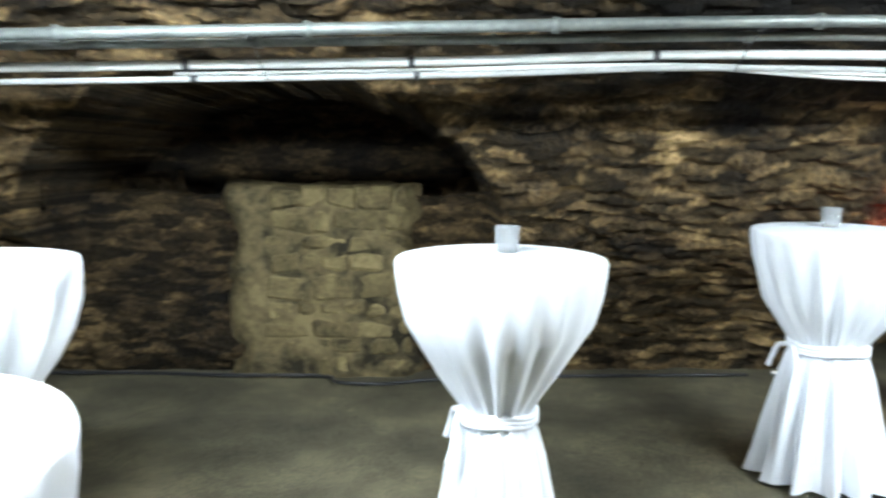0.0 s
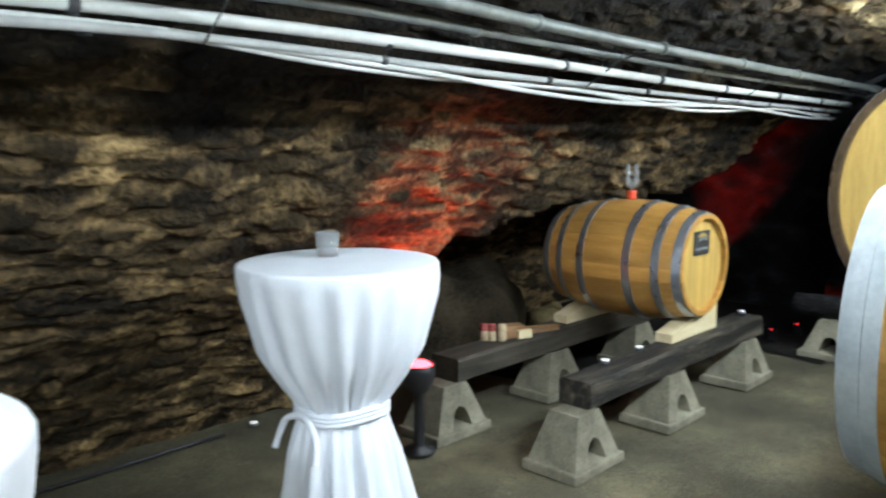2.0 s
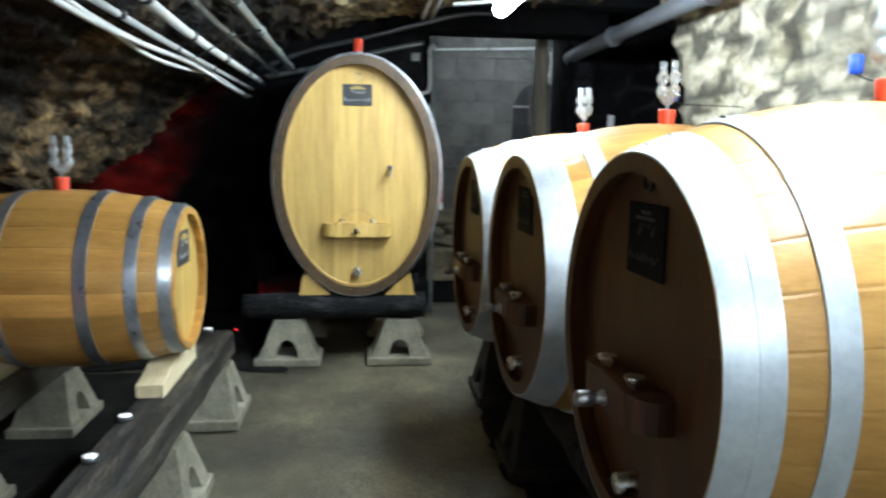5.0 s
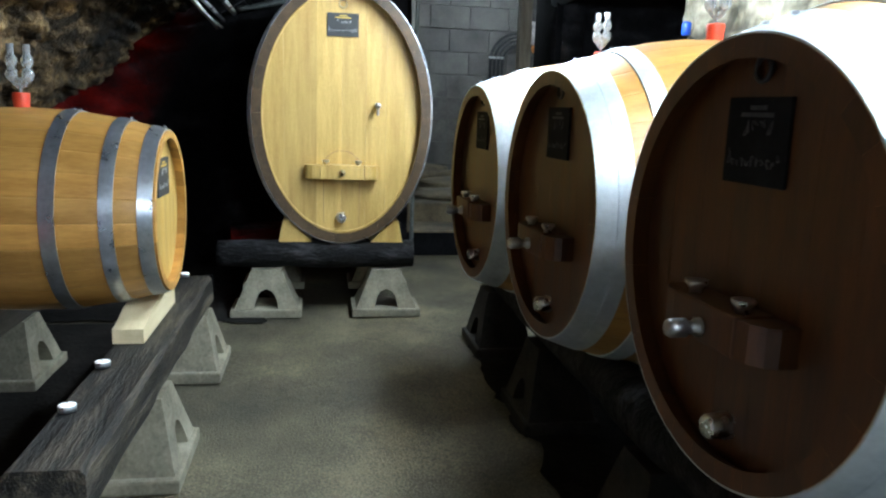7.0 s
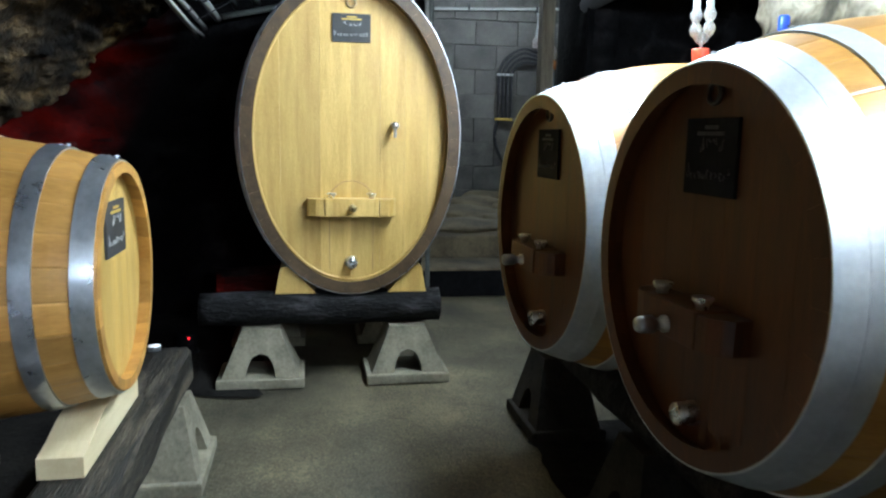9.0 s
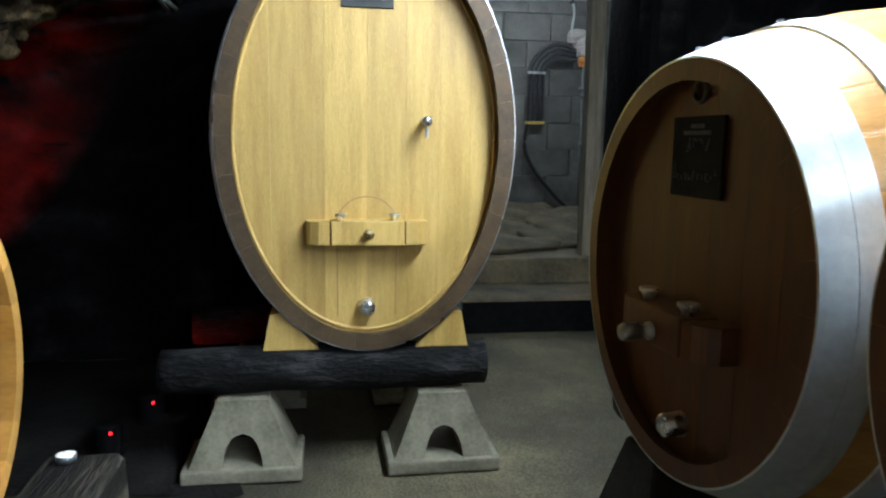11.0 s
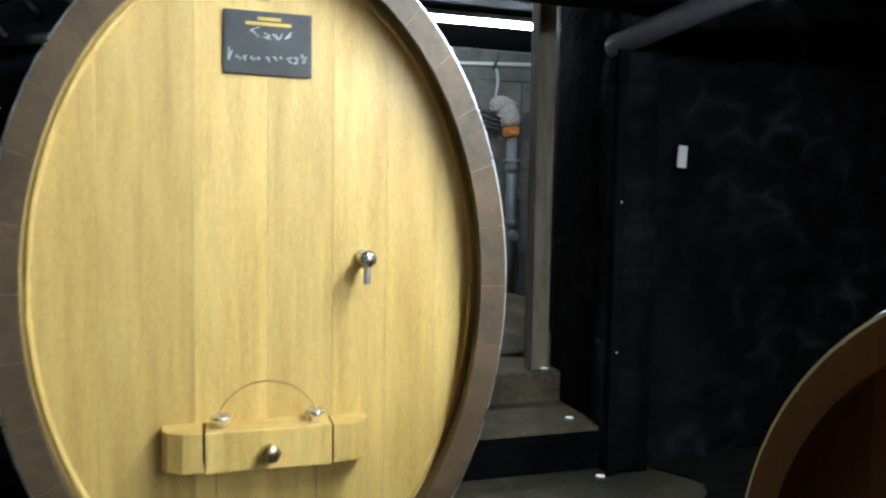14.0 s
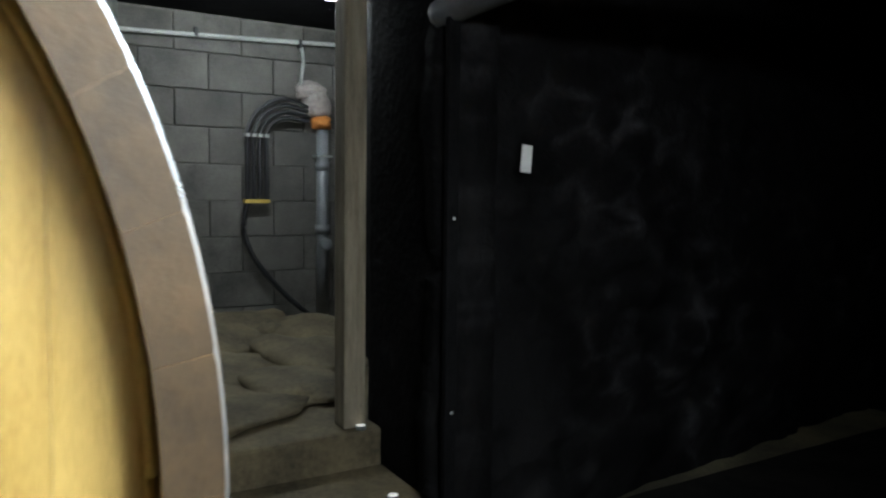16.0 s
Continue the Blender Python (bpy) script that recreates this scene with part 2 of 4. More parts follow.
def box(x0, x1, y0, y1, z0, z1, bevel=0.0, bm=None):
    bm = bm or bmesh.new()
    r = bmesh.ops.create_cube(bm, size=1.0)
    bmesh.ops.transform(bm, verts=r["verts"], matrix=Matrix.LocRotScale(((x0 + x1) / 2, (y0 + y1) / 2, (z0 + z1) / 2), None, (x1 - x0, y1 - y0, z1 - z0)))
    if bevel:
        es = {e for v in r["verts"] for e in v.link_edges}
        bmesh.ops.bevel(bm, geom=list(es), offset=bevel, segments=2, affect="EDGES", profile=0.6)
    return bm


def lathe(profile, seg=24, bm=None, m=None):
    """A turned shape about z from (radius, height) pairs."""
    bm = bm or bmesh.new()
    rings = []
    for r, z in profile:
        if r < 1e-5:
            v = bm.verts.new((0, 0, z))
            rings.append([v] * seg)
        else:
            rings.append([bm.verts.new((r * math.cos(2 * math.pi * k / seg), r * math.sin(2 * math.pi * k / seg), z)) for k in range(seg)])
    for a, b in zip(rings, rings[1:]):
        for k in range(seg):
            q = (a[k], a[(k + 1) % seg], b[(k + 1) % seg], b[k])
            q = list(dict.fromkeys(q))
            if len(q) > 2:
                bm.faces.new(q)
    if m is not None:
        bmesh.ops.transform(bm, verts=list({v for ring in rings for v in ring}), matrix=m)
    return bm


def pipe(points, radius, bm=None, seg=10, caps=True):
    """A round tube along points."""
    bm = bm or bmesh.new()
    pts = [Vector(p) for p in points]
    rings = []
    up = Vector((0, 0, 1))
    for i, p in enumerate(pts):
        d = (pts[min(i + 1, len(pts) - 1)] - pts[max(i - 1, 0)]).normalized()
        side = d.cross(up)
        if side.length < 0.05:
            side = d.cross(Vector((0, 1, 0)))
        side.normalize()
        o = side.cross(d)
        rings.append([bm.verts.new(p + radius * (side * math.cos(2 * math.pi * k / seg) + o * math.sin(2 * math.pi * k / seg))) for k in range(seg)])
    for a, b in zip(rings, rings[1:]):
        for k in range(seg):
            bm.faces.new((a[k], a[(k + 1) % seg], b[(k + 1) % seg], b[k]))
    if caps:
        bm.faces.new(rings[0])
        bm.faces.new(rings[-1])
    return bm


def bend(points, n=6):
    """A smooth line through points."""
    pts = [Vector(p) for p in points]
    out = []
    for i in range(len(pts) - 1):
        a, b, c, d = pts[max(i - 1, 0)], pts[i], pts[i + 1], pts[min(i + 2, len(pts) - 1)]
        for k in range(n):
            t = k / n
            out.append(0.5 * ((2 * b) + (c - a) * t + (2 * a - 5 * b + 4 * c - d) * t * t + (3 * b - a - 3 * c + d) * t ** 3))
    return out + [pts[-1]]


def piecewise(table, x):
    if x <= table[0][0]:
        return table[0][1]
    for (a, fa), (b, fb) in zip(table, table[1:]):
        if x <= b:
            return fa + (fb - fa) * (x - a) / (b - a)
    return table[-1][1]


# ---- the vault ----
PROFILE = [(4.66, -0.05), (4.45, 0.3), (4.15, 0.65), (3.85, 1.0), (3.57, 1.38), (3.37, 1.65), (3.11, 1.82), (2.8, 1.99), (2.45, 2.12),
           (1.92, 2.25), (1.5, 2.33), (1.0, 2.36), (0.62, 2.33), (0.36, 2.2), (0.27, 1.9), (0.23, 1.42), (0.2, 0.8), (0.2, -0.05)]
VAULT_X0, VAULT_X1 = -4.0, 6.45


def stone_relief(u, v, size=(0.15, 0.05), depth=0.045, tone=False):
    """Rubble courses: how far the surface stands out at (u along, v up)."""
    w = noise.noise(Vector((u * 1.1, v * 1.6, 7.0)))
    w2, w3 = noise.noise(Vector((u * 4.3, v * 8.0, 11.0))), noise.noise(Vector((u * 3.7, v * 9.0, 17.0)))
    p = Vector((u / size[0] + 0.35 * w + 0.75 * w2, v / size[1] + 0.6 * w + 0.9 * w3, 3.7 + 0.8 * noise.noise(Vector((u * 1.9, v * 2.7, 23.0)))))
    d, q = noise.voronoi(p)
    gap = min((d[1] - d[0]) * 2.6, 1.0)
    lift = noise.cell(q[0] * 9.1)
    if tone:
        return 0.6 + 0.75 * noise.cell(q[0] * 5.3 + Vector((3, 1, 2))) + 0.5 * noise.noise(Vector((u * 7, v * 16, 2)))
    return depth * (gap ** 0.45) * (0.35 + 0.65 * lift) + 0.03 * noise.fractal(Vector((u * 3, v * 3, 1.3)), 1.0, 2.0, 4) \
        + 0.05 * noise.noise(Vector((u * 0.8, v * 0.9, 5.0))) - 0.04


def joint_gap(u, v, size):
    """0 in a joint between stones, 1 well inside a stone."""
    w = noise.noise(Vector((u * 1.1, v * 1.6, 7.0)))
    d, q = noise.voronoi(Vector((u / size[0] + 0.35 * w, v / size[1] + 0.6 * w, 3.7)))
    return min((d[1] - d[0]) * 2.6, 1.0)


VOID_EDGE = [(2.88, 0.30), (2.98, 0.62), (3.1, 0.92), (3.45, 1.02), (4.1, 1.09), (4.9, 1.11), (5.45, 1.14), (5.75, 1.25), (6.1, 1.40), (6.3, 1.55), (6.45, 1.62)]


def vault_point(x, y, z, s, ny, nz):
    """One point of the vault's skin, with the blind arch and the low side cave pressed into it; the room widens to the south at the west end."""
    if y < 1.0 and x < 2.3:
        k = min(1.0, (2.3 - x) / 0.9)
        y -= 2.0 * k * k * (3 - 2 * k) * min(1.0, (1.0 - y) / 0.6)
    rough = stone_relief(x, s) - 0.01
    edge = 0.05 * noise.noise(Vector((x * 4, z * 4, 2.0)))
    if y > 2.9:
        e = ((x + 0.9) / 1.27) ** 2 + (max(z - 0.85, 0) / 0.92) ** 2
        if e < 1.0 + edge and z < 1.80:
            back = 4.56 if z < 1.14 + edge else 5.2
            return (x, max(y, back) - rough * 0.6, z)
        if x > 2.88 and z < piecewise(VOID_EDGE, x) + edge * 1.2:
            return (x, max(y, 5.25) - rough, z)
    return (x, y - ny * rough, z - nz * rough)


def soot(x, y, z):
    """Smoke stain and painted pipe shadow along the vault's shoulder, ragged at its edges; painted shade in the arch.
    """
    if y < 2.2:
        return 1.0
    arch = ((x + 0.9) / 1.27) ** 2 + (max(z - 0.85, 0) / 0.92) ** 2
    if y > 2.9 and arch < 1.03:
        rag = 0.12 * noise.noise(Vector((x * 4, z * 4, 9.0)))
        # Void above the infill is darkened for shade; the west end is darker too.
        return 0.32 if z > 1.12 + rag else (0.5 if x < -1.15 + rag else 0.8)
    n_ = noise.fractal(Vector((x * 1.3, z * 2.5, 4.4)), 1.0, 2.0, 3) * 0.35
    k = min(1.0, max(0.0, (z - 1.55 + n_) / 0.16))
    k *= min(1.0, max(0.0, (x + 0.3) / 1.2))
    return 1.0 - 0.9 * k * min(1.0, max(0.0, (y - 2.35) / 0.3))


def vault_piece(name, i0, i1, mat, label, step=0.03, end=VAULT_X1):
    pts = [Vector((0, *p)) for p in PROFILE]
    rail = bend(pts, 8)
    seg = rail[i0 * 8:i1 * 8 + 1]
    s0 = sum((b - a).length for a, b in zip(rail[:i0 * 8], rail[1:i0 * 8 + 1]))
    line, s = [], s0
    for k, (a, b) in enumerate(zip(seg, seg[1:])):
        n_sub = max(1, round((b - a).length / step))
        t = (b - a).normalized()
        for j in range(n_sub):
            p = a.lerp(b, j / n_sub)
            line.append((p.y, p.z, s + (b - a).length * j / n_sub, t))
        s += (b - a).length
    line.append((seg[-1].y, seg[-1].z, s, (seg[-1] - seg[-2]).normalized()))
    nx = round((end - VAULT_X0) / step)
    verts, faces, tones = [], [], []
    for i in range(nx + 1):
        x = VAULT_X0 + (end - VAULT_X0) * i / nx
        for y, z, s, t in line:
            verts.append(vault_point(x, y, z, s, t.z, -t.y))
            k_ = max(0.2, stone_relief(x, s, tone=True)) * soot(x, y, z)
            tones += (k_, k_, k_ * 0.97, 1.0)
    k = len(line)
    for i in range(nx):
        for j in range(k - 1):
            a = i * k + j
            faces.append((a, a + 1, a + k + 1, a + k))
    me = bpy.data.meshes.new(name)
    me.from_pydata(verts, [], faces)
    me.attributes.new("stone_tone", "FLOAT_COLOR", "POINT").data.foreach_set("color", tones)
    me.materials.append(mat)
    me.shade_smooth()
    ob = new(name, me)
    md = ob.modifiers.new("thickness", "SOLIDIFY")
    md.thickness, md.offset = 0.25, 1.0
    return tagged(ob, label=label, category="wall" if "wall" in name else "ceiling", kind="structure")


wall_north = vault_piece("wall_north", 0, 8, ROCK, "rough ochre and sooty rubble stone vault wall, shade painted in its arch", 0.0165)
ceiling = vault_piece("ceiling", 8, 12, ROCK_CEILING, "rough ochre rubble stone vault ceiling", 0.03)
wall_south = vault_piece("wall_south", 12, 17, ROCK_PALE, "pale lime-washed rubble stone wall behind the casks", 0.04, 5.75)


def flat_wall(name, origin, along, width, z0, z1, mat, label, step=0.05, depth=0.05, thick=0.25, size=(0.4, 0.2), amp=1.0):
    """A rough wall of real thickness that starts at origin and runs along a direction."""
    a = Vector((*along, 0)).normalized()
    nrm = Vector((a.y, -a.x, 0))
    nu, nv = max(2, round(width / step)), max(2, round((z1 - z0) / step))
    verts, faces, tones = [], [], []
    for i in range(nu + 1):
        for j in range(nv + 1):
            u, v = width * i / nu, z0 + (z1 - z0) * j / nv
            r = amp * stone_relief(u + origin[1] * 3.1, v, size, depth)
            p = Vector((*origin, v)) + a * u + nrm * r
            verts.append(p[:])
            k_ = 0.75 + (1.0 - joint_gap(u + origin[1] * 3.1, v, size)) ** 2 * 2.3 * max(0.0, 0.25 + 1.2 * noise.noise(Vector((u * 5, v * 6, 2.0))) + noise.noise(Vector((u * 1.5, v * 1.5, origin[0]))))
            tones += (k_, k_ * 0.98, k_ * 0.95, 1.0)
    for i in range(nu):
        for j in range(nv):
            q = i * (nv + 1) + j
            faces.append((q, q + nv + 1, q + nv + 2, q + 1))
    me = bpy.data.meshes.new(name)
    me.from_pydata(verts, [], faces)
    me.attributes.new("stone_tone", "FLOAT_COLOR", "POINT").data.foreach_set("color", tones)
    me.materials.append(mat)
    me.shade_smooth()
    ob = new(name, me)
    md = ob.modifiers.new("thickness", "SOLIDIFY")
    md.thickness, md.offset = thick, -1.0
    return tagged(ob, label=label, category="wall", kind="structure")


# floor: one sheet under everything
def floor_sheet():
    bm = bmesh.new()
    bmesh.ops.create_grid(bm, x_segments=150, y_segments=90, size=0.5)
    bmesh.ops.transform(bm, verts=bm.verts, matrix=Matrix.LocRotScale((3.5, 1.3, 0), None, (16.0, 9.0, 1)))
    for v in bm.verts:
        v.co.z = 0.008 * noise.noise(v.co * 1.7) - 0.006
    return part("floor", bm, FLOOR, None, "worn stained grey-brown concrete cellar floor", kind="structure", smooth=True)


floor = tagged(floor_sheet(), category="floor")


def shade_patch(name, label, x0, x1, y0, y1, inner):
    """A thin ragged near-black sheet that paints shade over the floor; inner names the sides that end raggedly."""
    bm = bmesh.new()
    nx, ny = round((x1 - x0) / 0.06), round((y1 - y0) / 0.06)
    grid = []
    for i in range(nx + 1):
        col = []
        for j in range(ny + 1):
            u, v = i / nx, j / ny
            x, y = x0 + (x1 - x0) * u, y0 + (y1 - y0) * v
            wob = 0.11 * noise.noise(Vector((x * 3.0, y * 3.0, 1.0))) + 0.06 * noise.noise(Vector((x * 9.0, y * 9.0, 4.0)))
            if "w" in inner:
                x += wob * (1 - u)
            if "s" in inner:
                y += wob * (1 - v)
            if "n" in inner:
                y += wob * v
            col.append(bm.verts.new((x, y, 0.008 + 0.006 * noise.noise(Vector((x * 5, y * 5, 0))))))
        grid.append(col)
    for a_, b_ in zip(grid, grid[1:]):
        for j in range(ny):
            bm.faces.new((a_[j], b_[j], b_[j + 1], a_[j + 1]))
    return tagged(part(name, bm, FLOOR_SHADE, None, label, kind="structure", smooth=True), category="floor")


shade_patch("floor_cave", "near-black sheet painting shade on the floor of the low cave", 5.5, 7.08, 2.72, 5.2, "ws")
shade_patch("floor_cave_west", "near-black sheet painting shade behind the cask rack", 3.75, 5.48, 3.35, 5.2, "ws")
shade_patch("floor_row", "near-black sheet painting the shade under the row of casks", 1.95, 5.0, 0.3, 1.66, "wn")
shade_patch("floor_recess", "near-black sheet painting shade on the floor of the dark recess", 5.9, 7.5, -3.4, 0.25, "wn")
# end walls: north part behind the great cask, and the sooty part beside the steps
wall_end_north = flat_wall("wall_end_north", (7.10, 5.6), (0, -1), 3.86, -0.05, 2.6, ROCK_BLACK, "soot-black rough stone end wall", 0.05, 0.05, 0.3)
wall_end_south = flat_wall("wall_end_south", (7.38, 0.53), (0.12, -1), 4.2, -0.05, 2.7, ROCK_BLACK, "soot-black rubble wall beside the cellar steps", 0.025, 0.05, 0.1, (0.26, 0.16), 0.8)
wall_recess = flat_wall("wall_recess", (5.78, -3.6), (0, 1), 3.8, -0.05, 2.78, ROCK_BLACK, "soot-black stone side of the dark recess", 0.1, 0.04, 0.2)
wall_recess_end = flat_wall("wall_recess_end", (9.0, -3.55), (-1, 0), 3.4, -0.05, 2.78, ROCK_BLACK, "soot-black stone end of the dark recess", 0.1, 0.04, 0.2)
# Unseen wall closing the west end, kept black to cut bounced light.
wall_west = flat_wall("wall_west", (-3.95, -2.4), (0, 1), 8.0, -0.05, 2.6, ROCK_BLACK, "rough end wall out of view, blackened to cut bounced light", 0.1, 0.05, 0.3)
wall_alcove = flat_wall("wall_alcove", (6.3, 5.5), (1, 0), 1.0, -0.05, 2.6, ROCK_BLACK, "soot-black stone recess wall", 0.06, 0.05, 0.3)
passage_ceiling = tagged(part("ceiling_passage", box(5.6, 11.2, -3.8, 5.8, 2.78, 2.95), SOOT_AND_SHADE, None, "dark smooth slab over the stair passage", kind="structure"), category="ceiling")
lintel_passage = tagged(part("trim_passage_lintel", box(7.06, 7.34, 0.3, 1.86, 2.25, 2.79, 0.02), SOOT_AND_SHADE, None, "sooty lintel over the passage opening", kind="structure"), category="wall")
lintel = tagged(part("trim_lintel", box(6.42, 6.62, -0.95, 5.6, 2.36, 2.9, 0.02), SOOT_AND_SHADE, None, "sooty stone strip closing the vault end", kind="structure"), category="wall")
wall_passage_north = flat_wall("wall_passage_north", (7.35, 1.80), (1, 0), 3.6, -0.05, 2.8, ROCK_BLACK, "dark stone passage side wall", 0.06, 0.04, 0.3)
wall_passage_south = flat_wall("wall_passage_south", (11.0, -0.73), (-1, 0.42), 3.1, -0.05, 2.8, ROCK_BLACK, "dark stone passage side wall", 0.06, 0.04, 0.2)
block_wall = tagged(part("wall_blocks", box(10.78, 11.0, -1.2, 2.0, -0.05, 2.8), MORTAR, None, "grey concrete block wall at the passage end", kind="structure"), category="wall")


# ---- casks ----
def cask(name, label, m, ah, bh, am, bm_, length, n, hoops, inset=0.05, stave=0.032, boards=7, group="", head_mat=None, rim_mat=None, cuts=None, bead=None, hoop_mat=None):
    """A cask lying along its own y, front head at -y. Semi-axes at the heads and at the middle."""
    root = thing(name, label, "barrel", m, group)
    half = length / 2

    def radius(y):
        k = 1 - (y / half) ** 2
        return ah + (am - ah) * k, bh + (bm_ - bh) * k

    ny = 10
    for i in range(n):
        t0, t1 = 2 * math.pi * i / n + 0.0001 / ah, 2 * math.pi * (i + 1) / n - 0.0001 / ah
        bm = bmesh.new()
        rows = []
        for j in range(ny + 1):
            y = -half + length * j / ny
            a, b = radius(y)
            row = []
            for t, d in ((t0, 0.0012), (t0 + 0.06 * (t1 - t0), 0), (t0 + 0.28 * (t1 - t0), 0), ((t0 + t1) / 2, 0), (t0 + 0.72 * (t1 - t0), 0), (t1 - 0.06 * (t1 - t0), 0), (t1, 0.0012), (t1, stave), (t0 + 0.66 * (t1 - t0), stave), (t0 + 0.33 * (t1 - t0), stave), (t0, stave)):
                row.append(bm.verts.new(((a - d) * math.cos(t), y, (b - d) * math.sin(t))))
            rows.append(row)
        for r0, r1 in zip(rows, rows[1:]):
            for k in range(11):
                bm.faces.new((r0[k], r0[(k + 1) % 11], r1[(k + 1) % 11], r1[k]))
        bm.faces.new(rows[0])
        bm.faces.new(rows[-1])
        st = part("stave", bm, OAK, root)
        st.data.materials.append(rim_mat or OAK)
        st.data.polygons[len(st.data.polygons) - 2].material_index = 1
        # Inner stave walls take the rim colour, painting the shade inside the chime.
        for p in list(st.data.polygons)[:11 * ny]:
            if p.index % 11 in (7, 8, 9):
                p.material_index = 1
    # heads
    for sign in (-1, 1):
        yh = sign * (half - inset)
        a, b = radius(yh)
        a, b = a - stave + 0.002, b - stave + 0.002
        splits = cuts or [k / boards for k in range(boards + 1)]
        for c0, c1 in zip(splits, splits[1:]):
            x0, x1 = -a + 2 * a * c0 + 0.0003, -a + 2 * a * c1 - 0.0003
            bm = bmesh.new()
            xs = [x0 + (x1 - x0) * k / 6 for k in range(7)]
            hi = [(x, b * math.sqrt(max(0, 1 - (x / a) ** 2))) for x in xs]
            loop = hi + [(x, -z) for x, z in reversed(hi)]
            loop = [p for k, p in enumerate(loop) if k == 0 or (Vector(p) - Vector(loop[k - 1])).length > 1e-5]
            f = [bm.verts.new((x, yh - sign * 0.012, z)) for x, z in loop]
            g = [bm.verts.new((x, yh + sign * 0.012, z)) for x, z in loop]
            bm.faces.new(f)
            bm.faces.new(g)
            for k in range(len(f)):
                bm.faces.new((f[k], f[(k + 1) % len(f)], g[(k + 1) % len(f)], g[k]))
            part("head_board", bm, head_mat or OAK_HEAD, root)
        if bead and sign < 0:
            rb = bmesh.new()
            pipe([((a - 0.018) * math.cos(2 * math.pi * k / 72), yh - 0.0125, (b - 0.018) * math.sin(2 * math.pi * k / 72)) for k in range(73)], 0.007, rb, 6, False)
            part("head_bead", rb, bead, root, "oak bead round the head", smooth=True)
    # hoops, each with two rivets
    for y, w in hoops:
        bm = bmesh.new()
        seg = 80
        edge = ((y - w / 2, -0.001), (y - w / 2, 0.004)), ((y - w / 2, 0.004), (y, 0.0042), (y + w / 2, 0.004)), ((y + w / 2, 0.004), (y + w / 2, -0.001))
        for strip in edge:
            cols = []
            for yy, lift in strip:
                a, b = radius(max(-half, min(half, yy)))
                cols.append([bm.verts.new(((a + lift) * math.cos(2 * math.pi * k / seg), yy, (b + lift) * math.sin(2 * math.pi * k / seg))) for k in range(seg)])
            for c0, c1 in zip(cols, cols[1:]):
                for k in range(seg):
                    bm.faces.new((c0[k], c0[(k + 1) % seg], c1[(k + 1) % seg], c1[k]))
        part("hoop", bm, hoop_mat or STEEL, root, smooth=True)
        for dy in (-w * 0.22, w * 0.22):
            a, b = radius(y)
            lathe([(0.0075, 0), (0.0065, 0.004), (0.0, 0.0055)], 8,
                  bm=(rb := bmesh.new()), m=Matrix.Translation((0.02, y + dy, b + 0.003)))
            part("rivet", rb, STEEL, root)
    return root


def on_head(root, length, inset):
    """y of the front head's surface in a cask's own space."""
    return -(length / 2 - inset) - 0.012


def plaque(root, y, x0, x1, z0, z1, ring_z=None, ring_mat=None, chalk=CHALK, ink=YELLOW_INK, slate=None):
    p = part("plaque", box(x0, x1, y - 0.008, y, z0, z1, 0.002), slate or SLATE, root, "black slate name plaque with chalk writing")
    w, h = x1 - x0, z1 - z0
    hand = random.Random(int(1000 * w) + 7)
    for a, c, v in ((0.38, 0.64, 0.88), (0.24, 0.76, 0.80)):
        part("print_line", box(x0 + w * a, x0 + w * c, y - 0.0095, y - 0.0075, z0 + h * (v - 0.025), z0 + h * (v + 0.025)), ink, p)
    for a, c, v, size, count in ((0.3, 0.8, 0.56, 0.2, 4), (0.05, 0.95, 0.2, 0.11, 11)):
        step_ = (c - a) / count
        for k in range(count):
            u = a + step_ * k
            tall = 2.0 if count > 4 and k in (0, count - 1) else hand.uniform(0.8, 1.15)
            pts = [(x0 + w * (u + step_ * hand.uniform(0.0, 0.9) * (j / 4 if j % 2 else 1)), y - 0.0085, z0 + h * (v + size * tall * hand.uniform(0.0, 1.0))) for j in range(5)]
            part("chalk_stroke", pipe(bend(pts, 4), 0.0011, None, 4), chalk, p)
    if ring_z:
        bm = bmesh.new()
        bmesh_ring(bm, Vector(((x0 + x1) / 2, y - 0.006, ring_z)), 0.021, 0.005)
        part("ring", bm, ring_mat or BRASS, root, "small metal ring", smooth=True)
    return p


def bmesh_ring(bm, c, r, t):
    pts = [(c.x + r * math.cos(2 * math.pi * k / 24), c.y, c.z + r * math.sin(2 * math.pi * k / 24)) for k in range(25)]
    pipe(pts, t, bm, 8, False)


TURN_OUT = pose(0, 0, 0, 90, 0, 0)   # turned shapes look along -y


def knob(root, name, x, y, z, profile, mat, label=""):
    return part(name, lathe(profile, 20, m=Matrix.Translation((x, y, z)) @ TURN_OUT), mat, root, label, smooth=True)


